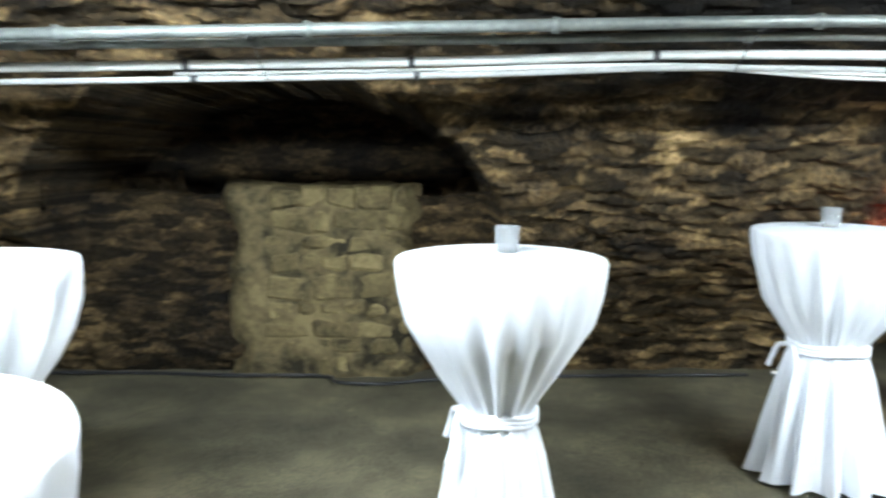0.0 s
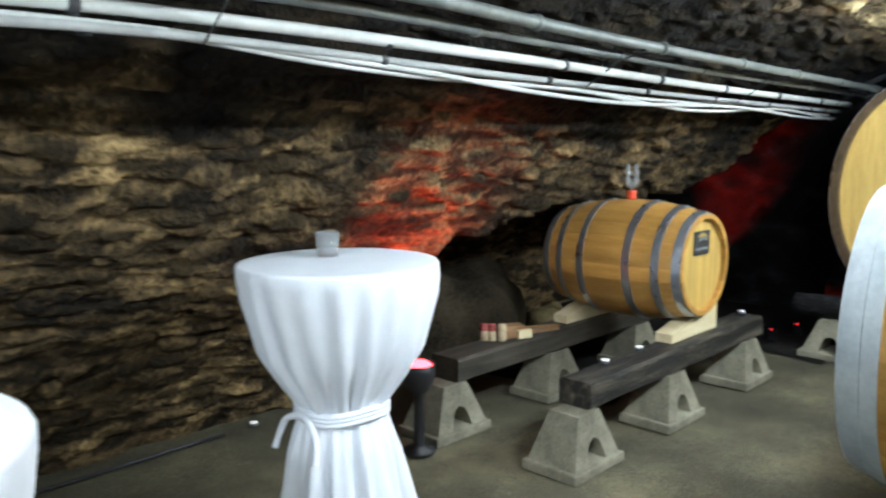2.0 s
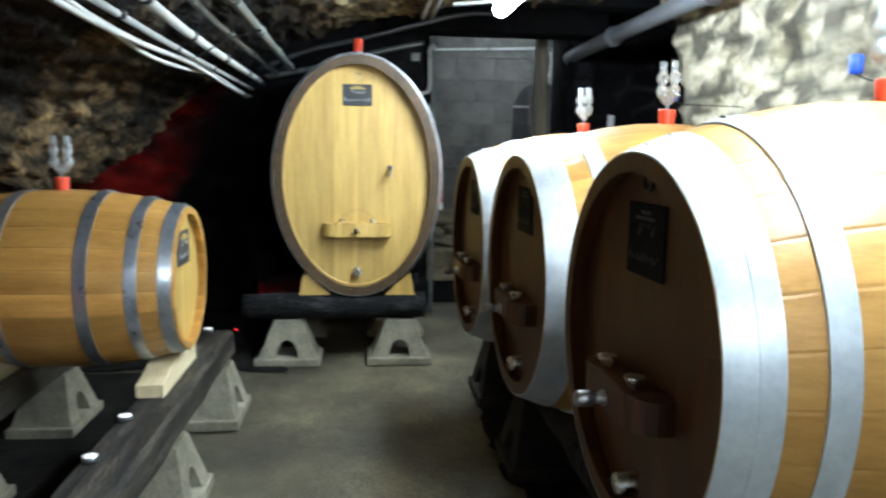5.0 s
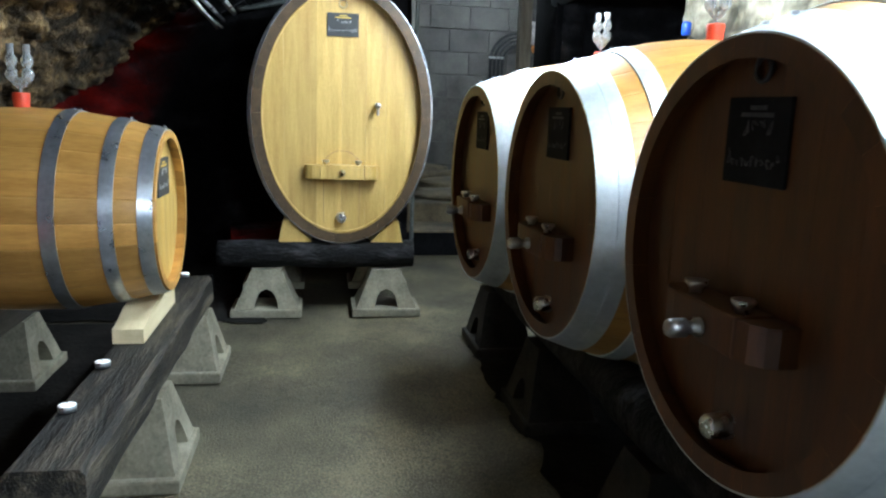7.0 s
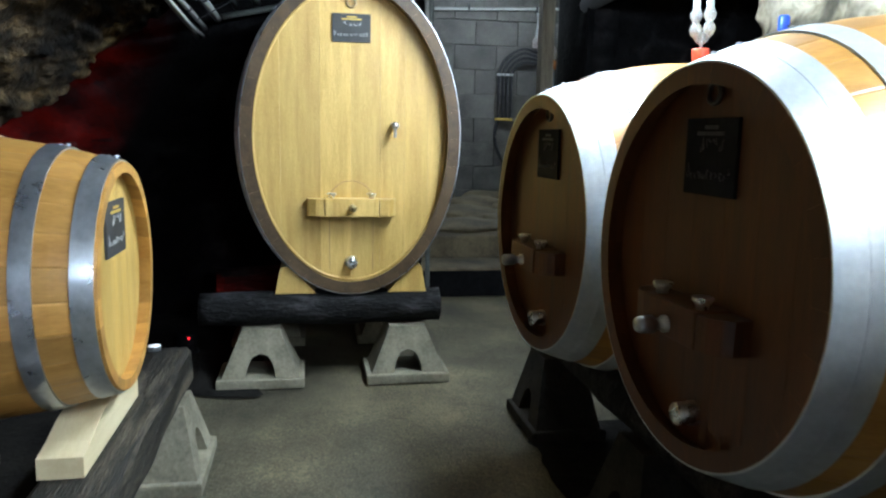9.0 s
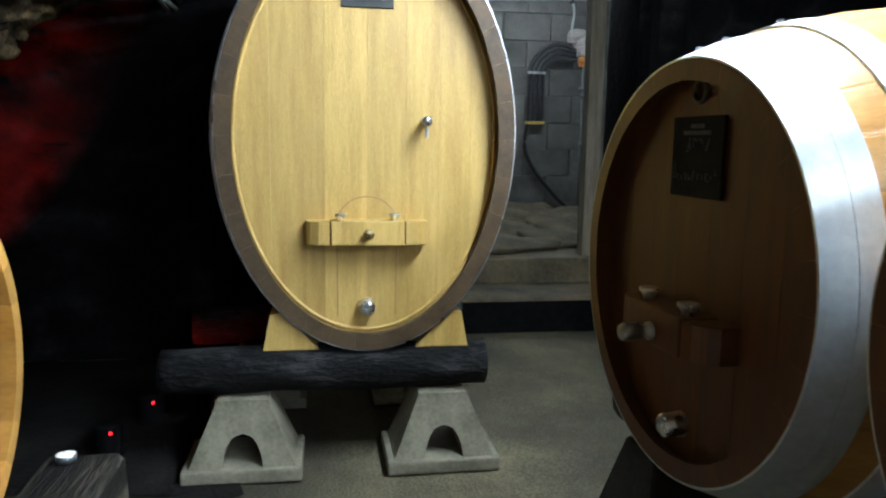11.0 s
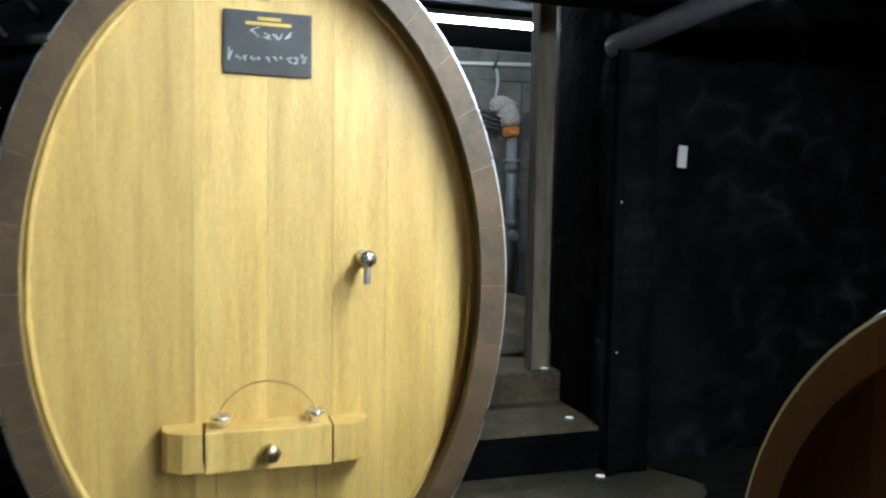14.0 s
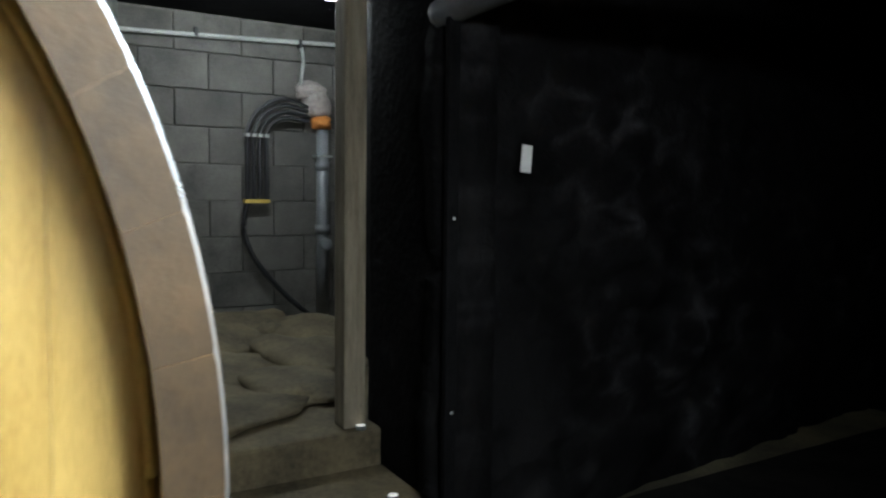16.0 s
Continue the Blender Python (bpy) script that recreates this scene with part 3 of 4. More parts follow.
def manhole(root, y, x, z, w, h, depth, wood, tap=False):
    """The door bar of a cask head, with its two clamp cups and knob."""
    bar = part("door_bar", box(x - w * 0.3, x + w * 0.3, y - depth, y, z - h / 2, z + h / 2, 0.004), wood, root, "oak bar clamping the cask door")
    for side in (-1, 1):
        bm = bmesh.new()
        prof = [(w * 0.311, -depth * 0.96), (w * 0.40, -depth * 0.92), (w * 0.47, -depth * 0.7), (w * 0.5, -depth * 0.45), (w * 0.5, 0), (w * 0.311, 0)]
        lo = [bm.verts.new((x + side * px, y + py, z - h / 2 + 0.003)) for px, py in prof]
        hi = [bm.verts.new((x + side * px, y + py, z + h / 2 - 0.003)) for px, py in prof]
        bm.faces.new(lo)
        bm.faces.new(hi)
        for k in range(6):
            bm.faces.new((lo[k], lo[(k + 1) % 6], hi[(k + 1) % 6], hi[k]))
        part("bar_end", bm, wood, root)
        cup = lathe([(0, 0), (0.012, 0), (0.013, 0.008), (0.021, 0.018), (0.021, 0.024), (0.016, 0.024), (0, 0.021)], 18,
                    m=Matrix.Translation((x + side * w * 0.225, y - depth * 0.6, z + h / 2)))
        part("clamp_cup", cup, CHROME, root, "chromed clamp cup", smooth=True)
    if tap:
        knob(root, "bar_tap", x, y - depth, z - 0.01, [(0.018, 0), (0.018, 0.008), (0.012, 0.012), (0.012, 0.026), (0.018, 0.03), (0.018, 0.058), (0.014, 0.066), (0, 0.068)], WORN_CHROME, "chromed bar tap")
        return
    knob(root, "bar_knob", x, y - depth, z, [(0.012, 0), (0.009, 0.012), (0.019, 0.022), (0.019, 0.034), (0.012, 0.04), (0, 0.041)], BRASS, "dull brass knob")


def bottom_cap(root, x, y, z, r=0.03):
    knob(root, "drain_cap", x, y, z, [(r, 0), (r, 0.012), (r * 0.92, 0.016), (r * 0.92, 0.042), (r * 0.8, 0.047), (r * 0.3, 0.044), (0, 0.044)], CHROME, "chromed drain cap")


# ---- airlocks and bungs ----
def bung(name_root, x, y, z, r=0.028, h=0.05):
    return part("bung", lathe([(0, -0.012), (r * 0.82, -0.012), (r * 0.88, 0), (r, h * 0.9), (r * 0.95, h), (0, h)], 20, m=Matrix.Translation((x, y, z))), RED_RUBBER, name_root, "red silicone bung", smooth=True)


def airlock(m, turn=0.0):
    root = thing("airlock", "clear glass twin-bulb fermentation airlock in a red bung", "airlock", m @ pose(0, 0, 0, 0, 0, turn), "airlocks on the casks")
    bung(root, 0, 0, 0.0)
    part("stem", lathe([(0.005, 0.03), (0.006, 0.08), (0.011, 0.09), (0.006, 0.10)], 12), GLASS, root, smooth=True)
    for side in (-1, 1):
        prof = [(0.006, 0.085), (0.016, 0.095), (0.02, 0.11), (0.016, 0.126), (0.009, 0.133), (0.018, 0.145), (0.02, 0.158), (0.014, 0.172), (0.011, 0.178), (0.012, 0.21), (0.0105, 0.21), (0.0095, 0.18), (0.0, 0.18)]
        part("bulb_tube", lathe(prof, 14, m=Matrix.Translation((side * 0.024, 0, 0))), GLASS, root, smooth=True)
    part("bend_tube", pipe(bend([(-0.024, 0, 0.092), (-0.015, 0, 0.075), (0.0, 0, 0.07), (0.015, 0, 0.075), (0.024, 0, 0.092)], 4), 0.006), GLASS, root, smooth=True)
    return root


# ---- supports ----
def pedestal(m, label="cast concrete pedestal with an arched opening", group="pedestals under the casks", width=0.40, depth=0.30, height=0.27, mat=None):
    mat = mat or PED
    root = thing("pedestal", label, "pedestal", m, group)
    part("base", box(-width / 2, width / 2, -depth / 2, depth / 2, 0, 0.05, 0.01), mat, root)
    bm = bmesh.new()

    def wide(z):
        return width * 0.44 + (0.085 - width * 0.44) * (z - 0.05) / (height - 0.05)

    def deep(z):
        return depth * 0.44 + (0.08 - depth * 0.44) * (z - 0.05) / (height - 0.05)

    arch = [(0.068, 0.052), (0.062, 0.09), (0.05, 0.125), (0.032, 0.15), (0.0, 0.162), (-0.032, 0.15), (-0.05, 0.125), (-0.062, 0.09), (-0.068, 0.052)]
    outer = []
    for x, z in arch:
        if z < 0.11:
            outer.append((math.copysign(1, x), 0.05 + (z - 0.052) * 2.2))
        else:
            outer.append((max(-1, min(1, x / 0.045)), height))
    outer = [(sx * wide(z), z) for sx, z in outer]
    faces = []
    for sign in (-1, 1):
        i_ = [bm.verts.new((x, sign * deep(z), z)) for x, z in arch]
        o_ = [bm.verts.new((x, sign * deep(z), z)) for x, z in outer]
        for k in range(len(arch) - 1):
            bm.faces.new((i_[k], i_[k + 1], o_[k + 1], o_[k]))
        faces.append((i_, o_))
    (i0, o0), (i1, o1) = faces
    for k in range(len(arch) - 1):
        bm.faces.new((i0[k], i0[k + 1], i1[k + 1], i1[k]))
        bm.faces.new((o0[k], o0[k + 1], o1[k + 1], o1[k]))
    part("leg", bm, mat, root)
    return root


def beam(name, label, x0, x1, y0, y1, z0, z1, mat):
    """A sawn timber with split, worn edges."""
    bm = bmesh.new()
    n, rows = 60, []
    c = 0.014
    ring = [(y0 + c, z0), (y1 - c, z0), (y1, z0 + c), (y1, z1 - c), (y1 - c, z1), ((y0 + y1) / 2, z1), (y0 + c, z1), (y0, z1 - c), (y0, (z0 + z1) / 2), (y0, z0 + c)]
    for i in range(n + 1):
        x = x0 + (x1 - x0) * i / n
        row = []
        for k, (y, z) in enumerate(ring):
            v = Vector((x * 5, y * 20, z * 20))
            row.append(bm.verts.new((x, y + 0.006 * noise.noise(v), z + (0.0 if z == z0 else 0.005 * noise.noise(v + Vector((7, 0, 0))) - 0.003))))
        rows.append(row)
    for r0, r1 in zip(rows, rows[1:]):
        for k in range(len(ring)):
            bm.faces.new((r0[k], r0[(k + 1) % len(ring)], r1[(k + 1) % len(ring)], r1[k]))
    bm.faces.new(rows[0])
    bm.faces.new(rows[-1])
    return tagged(part(name, bm, mat), label=label, category="beam")


# front rack of the small cask
for px in (2.97, 3.80, 4.75):
    pedestal(pose(px, 2.99, 0))
for px in (2.85, 3.75, 4.7):
    pedestal(pose(px, 3.72, 0))
front_beam = beam("beam", "black tarred timber beam on concrete pedestals", 3.0, 4.94, 2.92, 3.10, 0.27, 0.40, BEAM)
back_beam = beam("beam", "weathered grey timber beam beside the cave", 2.87, 5.0, 3.64, 3.84, 0.27, 0.40, BEAM_GREY)


def chock(x, y):
    """A pale saddle block, hollowed for the cask's belly."""
    bm = bmesh.new()
    prof = [(-0.24, 0), (0.30, 0), (0.30, 0.17), (0.27, 0.172), (0.18, 0.125), (0.09, 0.105), (0.0, 0.098), (-0.09, 0.085), (-0.17, 0.062), (-0.24, 0.05)]
    f = [bm.verts.new((px, -0.05, pz)) for px, pz in prof]
    g = [bm.verts.new((px, 0.05, pz)) for px, pz in prof]
    bm.faces.new(f)
    bm.faces.new(g)
    for k in range(len(prof)):
        bm.faces.new((f[k], f[(k + 1) % len(prof)], g[(k + 1) % len(prof)], g[k]))
    ob = part("chock", bm, PALE_WOOD, None, m=pose(x, y, 0.40))
    return tagged(ob, label="fresh pale pine saddle block under the small cask", category="chock", group="saddle blocks")


chock(4.13, 3.045)
chock(4.13, 3.74)

# small oak barrel across the two beams
SM_L = 0.92
small = cask("barrel", "small varnished oak barrel with galvanised hoops on two beams", pose(4.15, 3.40, 0.815), 0.285, 0.285, 0.352, 0.352, SM_L, 26,
             [(-0.430, 0.045), (-0.318, 0.042), (-0.152, 0.045), (0.152, 0.045), (0.318, 0.042), (0.430, 0.045)], 0.045, 0.026, 7)
plaque(small, on_head(small, SM_L, 0.045), -0.09, 0.09, 0.055, 0.19)
airlock(pose(4.15, 3.42, 0.815 + 0.350), 105)

# great oval cask on the log
BG_L = 0.95
great = cask("barrel", "tall oval pale oak cask with small manhole door", pose(5.675 + BG_L / 2, 2.293, 1.16, 0, 0, -90), 0.506, 0.735, 0.56, 0.785, BG_L, 34,
             [(-0.44, 0.06), (-0.30, 0.05), (0.30, 0.05), (0.44, 0.06)], 0.095, 0.056, 6, rim_mat=OAK_RIM, cuts=(0.0, 0.15, 0.345, 0.50, 0.645, 0.77, 0.89, 1.0), bead=OAK_HEAD)
gy = on_head(great, BG_L, 0.095)
plaque(great, gy, -0.089, 0.089, 0.437, 0.566, 0.615)
manhole(great, gy, 0.0, -0.325, 0.42, 0.085, 0.085, OAK_HEAD)
bottom_cap(great, 0.0, gy, -0.595, 0.031)
knob(great, "tap", 0.202, gy, 0.060, [(0.017, 0), (0.017, 0.008), (0.01, 0.012), (0.01, 0.05), (0.017, 0.052), (0.017, 0.07), (0.0, 0.072)], CHROME, "chromed sampling tap")
part("tap_spout", lathe([(0.0, -0.042), (0.007, -0.042), (0.008, -0.02), (0.006, 0.0), (0.0, 0.0)], 12, m=Matrix.Translation((0.202, gy - 0.055, 0.047))), STEEL, great)
part("door_joint", pipe(bend([(-0.105, gy - 0.0005, -0.285), (-0.09, gy - 0.0005, -0.25), (-0.05, gy - 0.0005, -0.215), (0, gy - 0.0005, -0.204), (0.05, gy - 0.0005, -0.215), (0.09, gy - 0.0005, -0.25), (0.105, gy - 0.0005, -0.285)], 4), 0.0015, None, 5), BROWN_WOOD, great)
for sx in (-0.105, 0.105):
    part("door_joint", pipe([(sx, gy - 0.0003, -0.385), (sx * 0.98, gy - 0.0003, -0.63)], 0.0013, None, 5), BROWN_WOOD, great)
part("bung", lathe([(0.03, -0.01), (0.032, 0.10), (0.028, 0.105), (0, 0.105)], 18, m=Matrix.Translation((0.0, 0, 0.784))), RED_RUBBER, great, "red silicone bung", smooth=True)
for side in (-1, 1):
    bm = bmesh.new()
    prof = [(0.17, -0.735), (0.36, -0.735), (0.335, -0.61), (0.29, -0.60), (0.22, -0.68)]
    f = [bm.verts.new((side * px, gy - 0.06, pz)) for px, pz in prof]
    g = [bm.verts.new((side * px, gy + 0.10, pz)) for px, pz in prof]
    bm.faces.new(f)
    bm.faces.new(g)
    for k in range(5):
        bm.faces.new((f[k], f[(k + 1) % 5], g[(k + 1) % 5], g[k]))
    w = part("wedge", bm, OAK_HEAD, None, m=pose(5.675 + BG_L / 2, 2.293, 1.16, 0, 0, -90))
    tagged(w, label="pale pine wedge holding the oval cask", category="wedge", group="wedges under the oval cask")


def round_log(name, label, p0, p1, r):
    bm = bmesh.new()
    n = 24
    a, b = Vector(p0), Vector(p1)
    pipe([a.lerp(b, k / n) for k in range(n + 1)], r, bm, 16)
    for v in bm.verts:
        v.co += Vector((noise.noise(v.co * 5), noise.noise(v.co * 5 + Vector((9, 0, 0))), noise.noise(v.co * 5 + Vector((0, 9, 0))))) * 0.014
    return tagged(part(name, bm, LOG, smooth=True), label=label, category="log")


round_log("log", "charred black round log on concrete pedestals", (5.74, 3.0, 0.345), (5.74, 1.86, 0.355), 0.082)
round_log("log", "charred black round log behind the first", (6.42, 3.0, 0.345), (6.42, 1.86, 0.355), 0.082)
for px in (5.72, 6.42):
    for py in (2.72, 2.03):
        pedestal(pose(px, py, 0, 0, 0, 90))

# three casks in a row beside the aisle
RW_L = 1.04
hoops_row = [(-0.491, 0.056), (-0.441, 0.042), (-0.327, 0.052), (0.327, 0.052), (0.441, 0.042), (0.491, 0.056)]
for cx, front, cz, airlock_y in ((2.625, 1.685, 0.945, 1.14), (3.60, 1.735, 0.925, 1.22), (4.51, 1.775, 0.905, 1.24)):
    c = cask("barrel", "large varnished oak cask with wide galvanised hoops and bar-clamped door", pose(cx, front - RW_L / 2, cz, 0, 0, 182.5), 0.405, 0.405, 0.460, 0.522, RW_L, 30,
             hoops_row, 0.055, 0.04, 7, "row of large casks", head_mat=OAK_SHADED, rim_mat=OAK_SHADED, hoop_mat=STEEL_PALE)
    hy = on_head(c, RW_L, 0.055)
    # Plaque ring, slate and writing darkened along with the shaded head.
    plaque(c, hy, -0.09, 0.09, 0.145, 0.30, 0.348, BLACK, SHADED_CHALK, SHADED_CHALK, SLATE_DULL)
    manhole(c, hy, 0.0, -0.108, 0.34, 0.075, 0.08, OAK_SHADED, True)
    bottom_cap(c, 0.0, hy, -0.315, 0.026)
    airlock(pose(cx - 0.03, airlock_y, cz + 0.517), 30)
for ly in (1.50, 0.86):
    round_log("log", "charred black round log under the cask row", (1.98, ly, 0.385), (5.2, ly, 0.385), 0.078)
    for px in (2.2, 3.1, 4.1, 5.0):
        pedestal(pose(px, ly, 0, 0, 0, 0), "concrete pedestal under the cask row, darkened to stand for shade", "pedestals under the cask row", height=0.31, mat=PED_SHADED)


tagged(part("wedge", box(-0.09, 0.09, -0.05, 0.05, 0.0, 0.055, 0.006), BROWN_WOOD, None, m=pose(4.08, 1.53, 0.463)), label="brown wooden wedge on the log between two casks", category="wedge")


# ---- tables ----
def cocktail_table(m, seed, label, size=1.0, waist=0.12):
    root = thing("cocktail_table", label, "table", m, "white cocktail tables")
    rnd = random.Random(seed)
    ph = [rnd.uniform(0, 6.28) for _ in range(4)]
    bm = bmesh.new()
    seg = 120
    prof = [(0.0, 1.10, 0), (0.2, 1.10, 0), (0.335, 1.10, 0.0), (0.347, 1.098, 0.0), (0.352, 1.088, 0.002), (0.349, 1.05, 0.008), (0.336, 0.98, 0.015), (0.306, 0.89, 0.02),
            (waist + 0.128, 0.80, 0.024), (waist + 0.070, 0.715, 0.024), (waist + 0.018, 0.64, 0.018), (waist, 0.608, 0.010), (waist, 0.585, 0.010), (waist + 0.014, 0.54, 0.016),
            (waist + 0.04, 0.45, 0.022), (waist + 0.072, 0.28, 0.028), (waist + 0.105, 0.1, 0.034), (waist + 0.125, 0.012, 0.04)]
    rings = []
    for r, z, a in prof:
        ring = []
        for k in range(seg):
            t = 2 * math.pi * k / seg
            f = 0.7 - 1.15 * abs(math.sin(6.5 * t + ph[0])) + 0.7 * math.sin(13 * t + ph[1] + 2.0 * (1.1 - z)) + 0.4 * math.sin(3 * t + ph[2]) + 0.45 * math.sin(21 * t + ph[3] + 3 * z)
            rr = (r + a * f * 1.05) * size
            ring.append(bm.verts.new((rr * math.cos(t), rr * math.sin(t), z)))
        rings.append(ring)
    for p, q in zip(rings[1:], rings[2:]):
        for k in range(seg):
            bm.faces.new((p[k], p[(k + 1) % seg], q[(k + 1) % seg], q[k]))
    bm.faces.new(rings[1])
    for v in rings[0]:
        bm.verts.remove(v)
    part("tablecloth", bm, CLOTH, root, smooth=True)
    rb = bmesh.new()
    pts = []
    ring_r = (waist + 0.012) * size
    for k in range(49):
        t = 2 * math.pi * k / 48
        pts.append((ring_r * math.cos(t), ring_r * math.sin(t), 0.597 + 0.006 * math.sin(3 * t)))
    for dz in (-0.014, 0.0, 0.014):
        pipe([(x, y, z + dz) for x, y, z in pts], 0.011, rb, 6, False)
    part("ribbon", rb, CLOTH, root, "white ribbon tied round the cloth", smooth=True)
    kn = bmesh.new()
    for a0 in (-0.35, 0.35):
        pipe(bend([(-ring_r - 0.005, 0, 0.597), (-ring_r - 0.02, a0 * 0.2, 0.58), (-ring_r - 0.03, a0 * 0.3, 0.52), (-ring_r - 0.045, a0 * 0.32, 0.47)], 5), 0.012, kn, 6)
    part("knot", kn, CLOTH, root, smooth=True)
    return root


def candle_glass(m):
    root = thing("tumbler", "small clear glass tumbler on the white cloth", "glass", m, "glasses on the tables")
    part("bowl", lathe([(0, 0.001), (0.033, 0.001), (0.036, 0.006), (0.043, 0.085), (0.0412, 0.085), (0.0345, 0.016), (0.0, 0.013)], 28), TUMBLER, root, smooth=True)
    return root


for k, (tx, ty) in enumerate(((0.19, 2.26), (1.70, 3.07), (-1.43, 2.12), (-0.80, 0.74))):
    cocktail_table(pose(tx, ty, 0), 11 + k, "round cocktail table draped in white cloth tied at the waist", (0.94, 0.96, 1.0, 1.0)[k], (0.115, 0.15, 0.13, 0.13)[k])
    candle_glass(pose(tx + 0.03, ty + 0.1, 1.101))


# ---- pipes along the vault ----
def run(name, label, points, r, mat, clips=(), clip_mat=None, category="pipe", n=10):
    root = thing(name, label, category, pose(0, 0, 0))
    part("tube", pipe(bend(points, n), r, None, 10), mat, root, smooth=True)
    for c in clips:
        part("clip", pipe([(c[0] - 0.012, c[1], c[2]), (c[0] + 0.012, c[1], c[2])], r * 1.35, None, 10), clip_mat or mat, root, smooth=True)
    return root


def on_run(table, x):
    """Across and up at x on a run of pipe."""
    return piecewise([(a, y) for a, y, z in table], x), piecewise([(a, z) for a, y, z in table], x)


RUN_WHITE = ((-4, 2.88, 1.68), (-2, 2.87, 1.72), (0, 2.84, 1.76), (1, 2.82, 1.79), (2.4, 2.83, 1.79), (4.2, 2.94, 1.79), (6.6, 2.98, 1.79))
RUN_THIN = ((-4, 2.90, 1.63), (-2, 2.90, 1.67), (0, 2.86, 1.71), (1, 2.81, 1.74), (2.4, 2.92, 1.74), (4, 3.00, 1.74), (6.6, 3.05, 1.74))
RUN_GREY = ((-4, 2.74, 1.75), (-2, 2.74, 1.785), (0, 2.72, 1.82), (1.4, 2.71, 1.845), (2.4, 2.75, 1.845), (4, 2.84, 1.85), (6.6, 2.88, 1.86))
RUN_THICK = ((-4, 2.60, 1.77), (-2, 2.60, 1.80), (0, 2.58, 1.845), (1.4, 2.60, 1.88), (2.4, 2.655, 1.88), (3.4, 2.71, 1.885), (6.6, 2.77, 1.89))
CLIP_X = [-2.6, -1.8, -0.95, -0.1, 0.82, 1.72, 2.65, 3.5, 4.3, 5.1, 5.9]
run("conduit", "white plastic conduit clipped along the vault", RUN_WHITE, 0.018, CONDUIT_W, [(x, *on_run(RUN_WHITE, x)) for x in CLIP_X], BLACK)
run("conduit", "thin white cable along the vault", RUN_THIN, 0.012, CONDUIT_M, [(x + 0.02, *on_run(RUN_THIN, x)) for x in CLIP_X], BLACK)
run("conduit", "grey steel conduit along the vault", RUN_GREY, 0.016, CONDUIT_G, [(x + 0.3, *on_run(RUN_GREY, x + 0.3)) for x in CLIP_X])
run("conduit", "thicker grey steel pipe along the vault", RUN_THICK, 0.021, CONDUIT_G, [(x + 0.5, *on_run(RUN_THICK, x + 0.5)) for x in CLIP_X])

for x in CLIP_X[::2]:
    strap = thing("pipe_strap", "sooty black steel strap tying the pipes together", "strap", pose(x + 0.3, 0, 0), "pipe straps")
    (y0, z0), (y1, z1) = on_run(RUN_THICK, x + 0.3), on_run(RUN_THIN, x + 0.3)
    part("band", box(-0.01, 0.01, y0 - 0.03, y0 + 0.03, z0 - 0.027, z0 - 0.023, 0.001), BLACK, strap)
    part("arm", pipe([(0, y0 - 0.03, z0 - 0.025), (0, y0 + 0.4 * (y1 - y0), z0 + 0.3 * (z1 - z0) - 0.02), (0, y1 - 0.005, z1 - 0.012)], 0.003, None, 6), BLACK, strap)

# ---- lamps ----
for (lx, ly, lz), power in zip(LAMPS, TUBE_GLOW_BY_LAMP):
    root = thing("tube_lamp", "white fluorescent ceiling tube lamp, lit", "lamp", pose(lx, ly, lz), "ceiling tube lamps")
    part("housing", box(-0.62, 0.62, -0.05, 0.05, 0.03, 0.075, 0.01), WHITE, root)
    part("tube", pipe([(-0.6, 0, 0.0), (0.6, 0, 0.0)], 0.042, None, 16), glow("lit_tube", (0.80, 0.93, 1.0), power), root, "glowing fluorescent tube", smooth=True)
    part("hanger", box(-0.4, -0.38, -0.01, 0.01, 0.07, 0.24), CONDUIT_G, root)
    part("hanger", box(0.38, 0.40, -0.01, 0.01, 0.07, 0.24), CONDUIT_G, root)
root = thing("tube_lamp", "white fluorescent tube lamp over the steps, lit", "lamp", pose(9.5, 0.55, 2.715, 0, 0, 90))
part("housing", box(-0.62, 0.62, -0.05, 0.05, 0.0, 0.04, 0.01), WHITE, root)
part("tube", pipe([(-0.6, 0, -0.02), (0.6, 0, -0.02)], 0.02, None, 14), glow("lit_passage_tube", (0.80, 0.93, 1.0), PASSAGE_GLOW), root, "glowing fluorescent tube", smooth=True)

# ---- steps ----
for k, (x0, x1, top) in enumerate(((7.46, 8.0, 0.215), (7.96, 11.0, 0.385))):
    ob = tagged(part("step", box(x0, x1, 0.45 if k == 0 else -1.0, 1.8, 0, top, 0.02), STEP, None, "worn stone step up into the passage", kind="structure"), category="step")
# Thin black sheet that paints the shade on the lower step's face.
tagged(part("trim_riser_shade", box(7.452, 7.458, 0.46, 1.79, 0.0, 0.195, 0.001), SOOT_AND_SHADE, None, "thin black sheet painting shade on the lower step face", kind="structure"), category="step")
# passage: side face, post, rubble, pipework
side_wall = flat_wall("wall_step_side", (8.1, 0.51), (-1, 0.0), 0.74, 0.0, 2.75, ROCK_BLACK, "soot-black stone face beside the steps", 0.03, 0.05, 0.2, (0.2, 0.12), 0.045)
post = tagged(part("post", box(8.0, 8.12, 0.565, 0.67, 0.385, 2.78, 0.012), TIMBER), label="weathered pale timber post at the top of the steps", category="post")


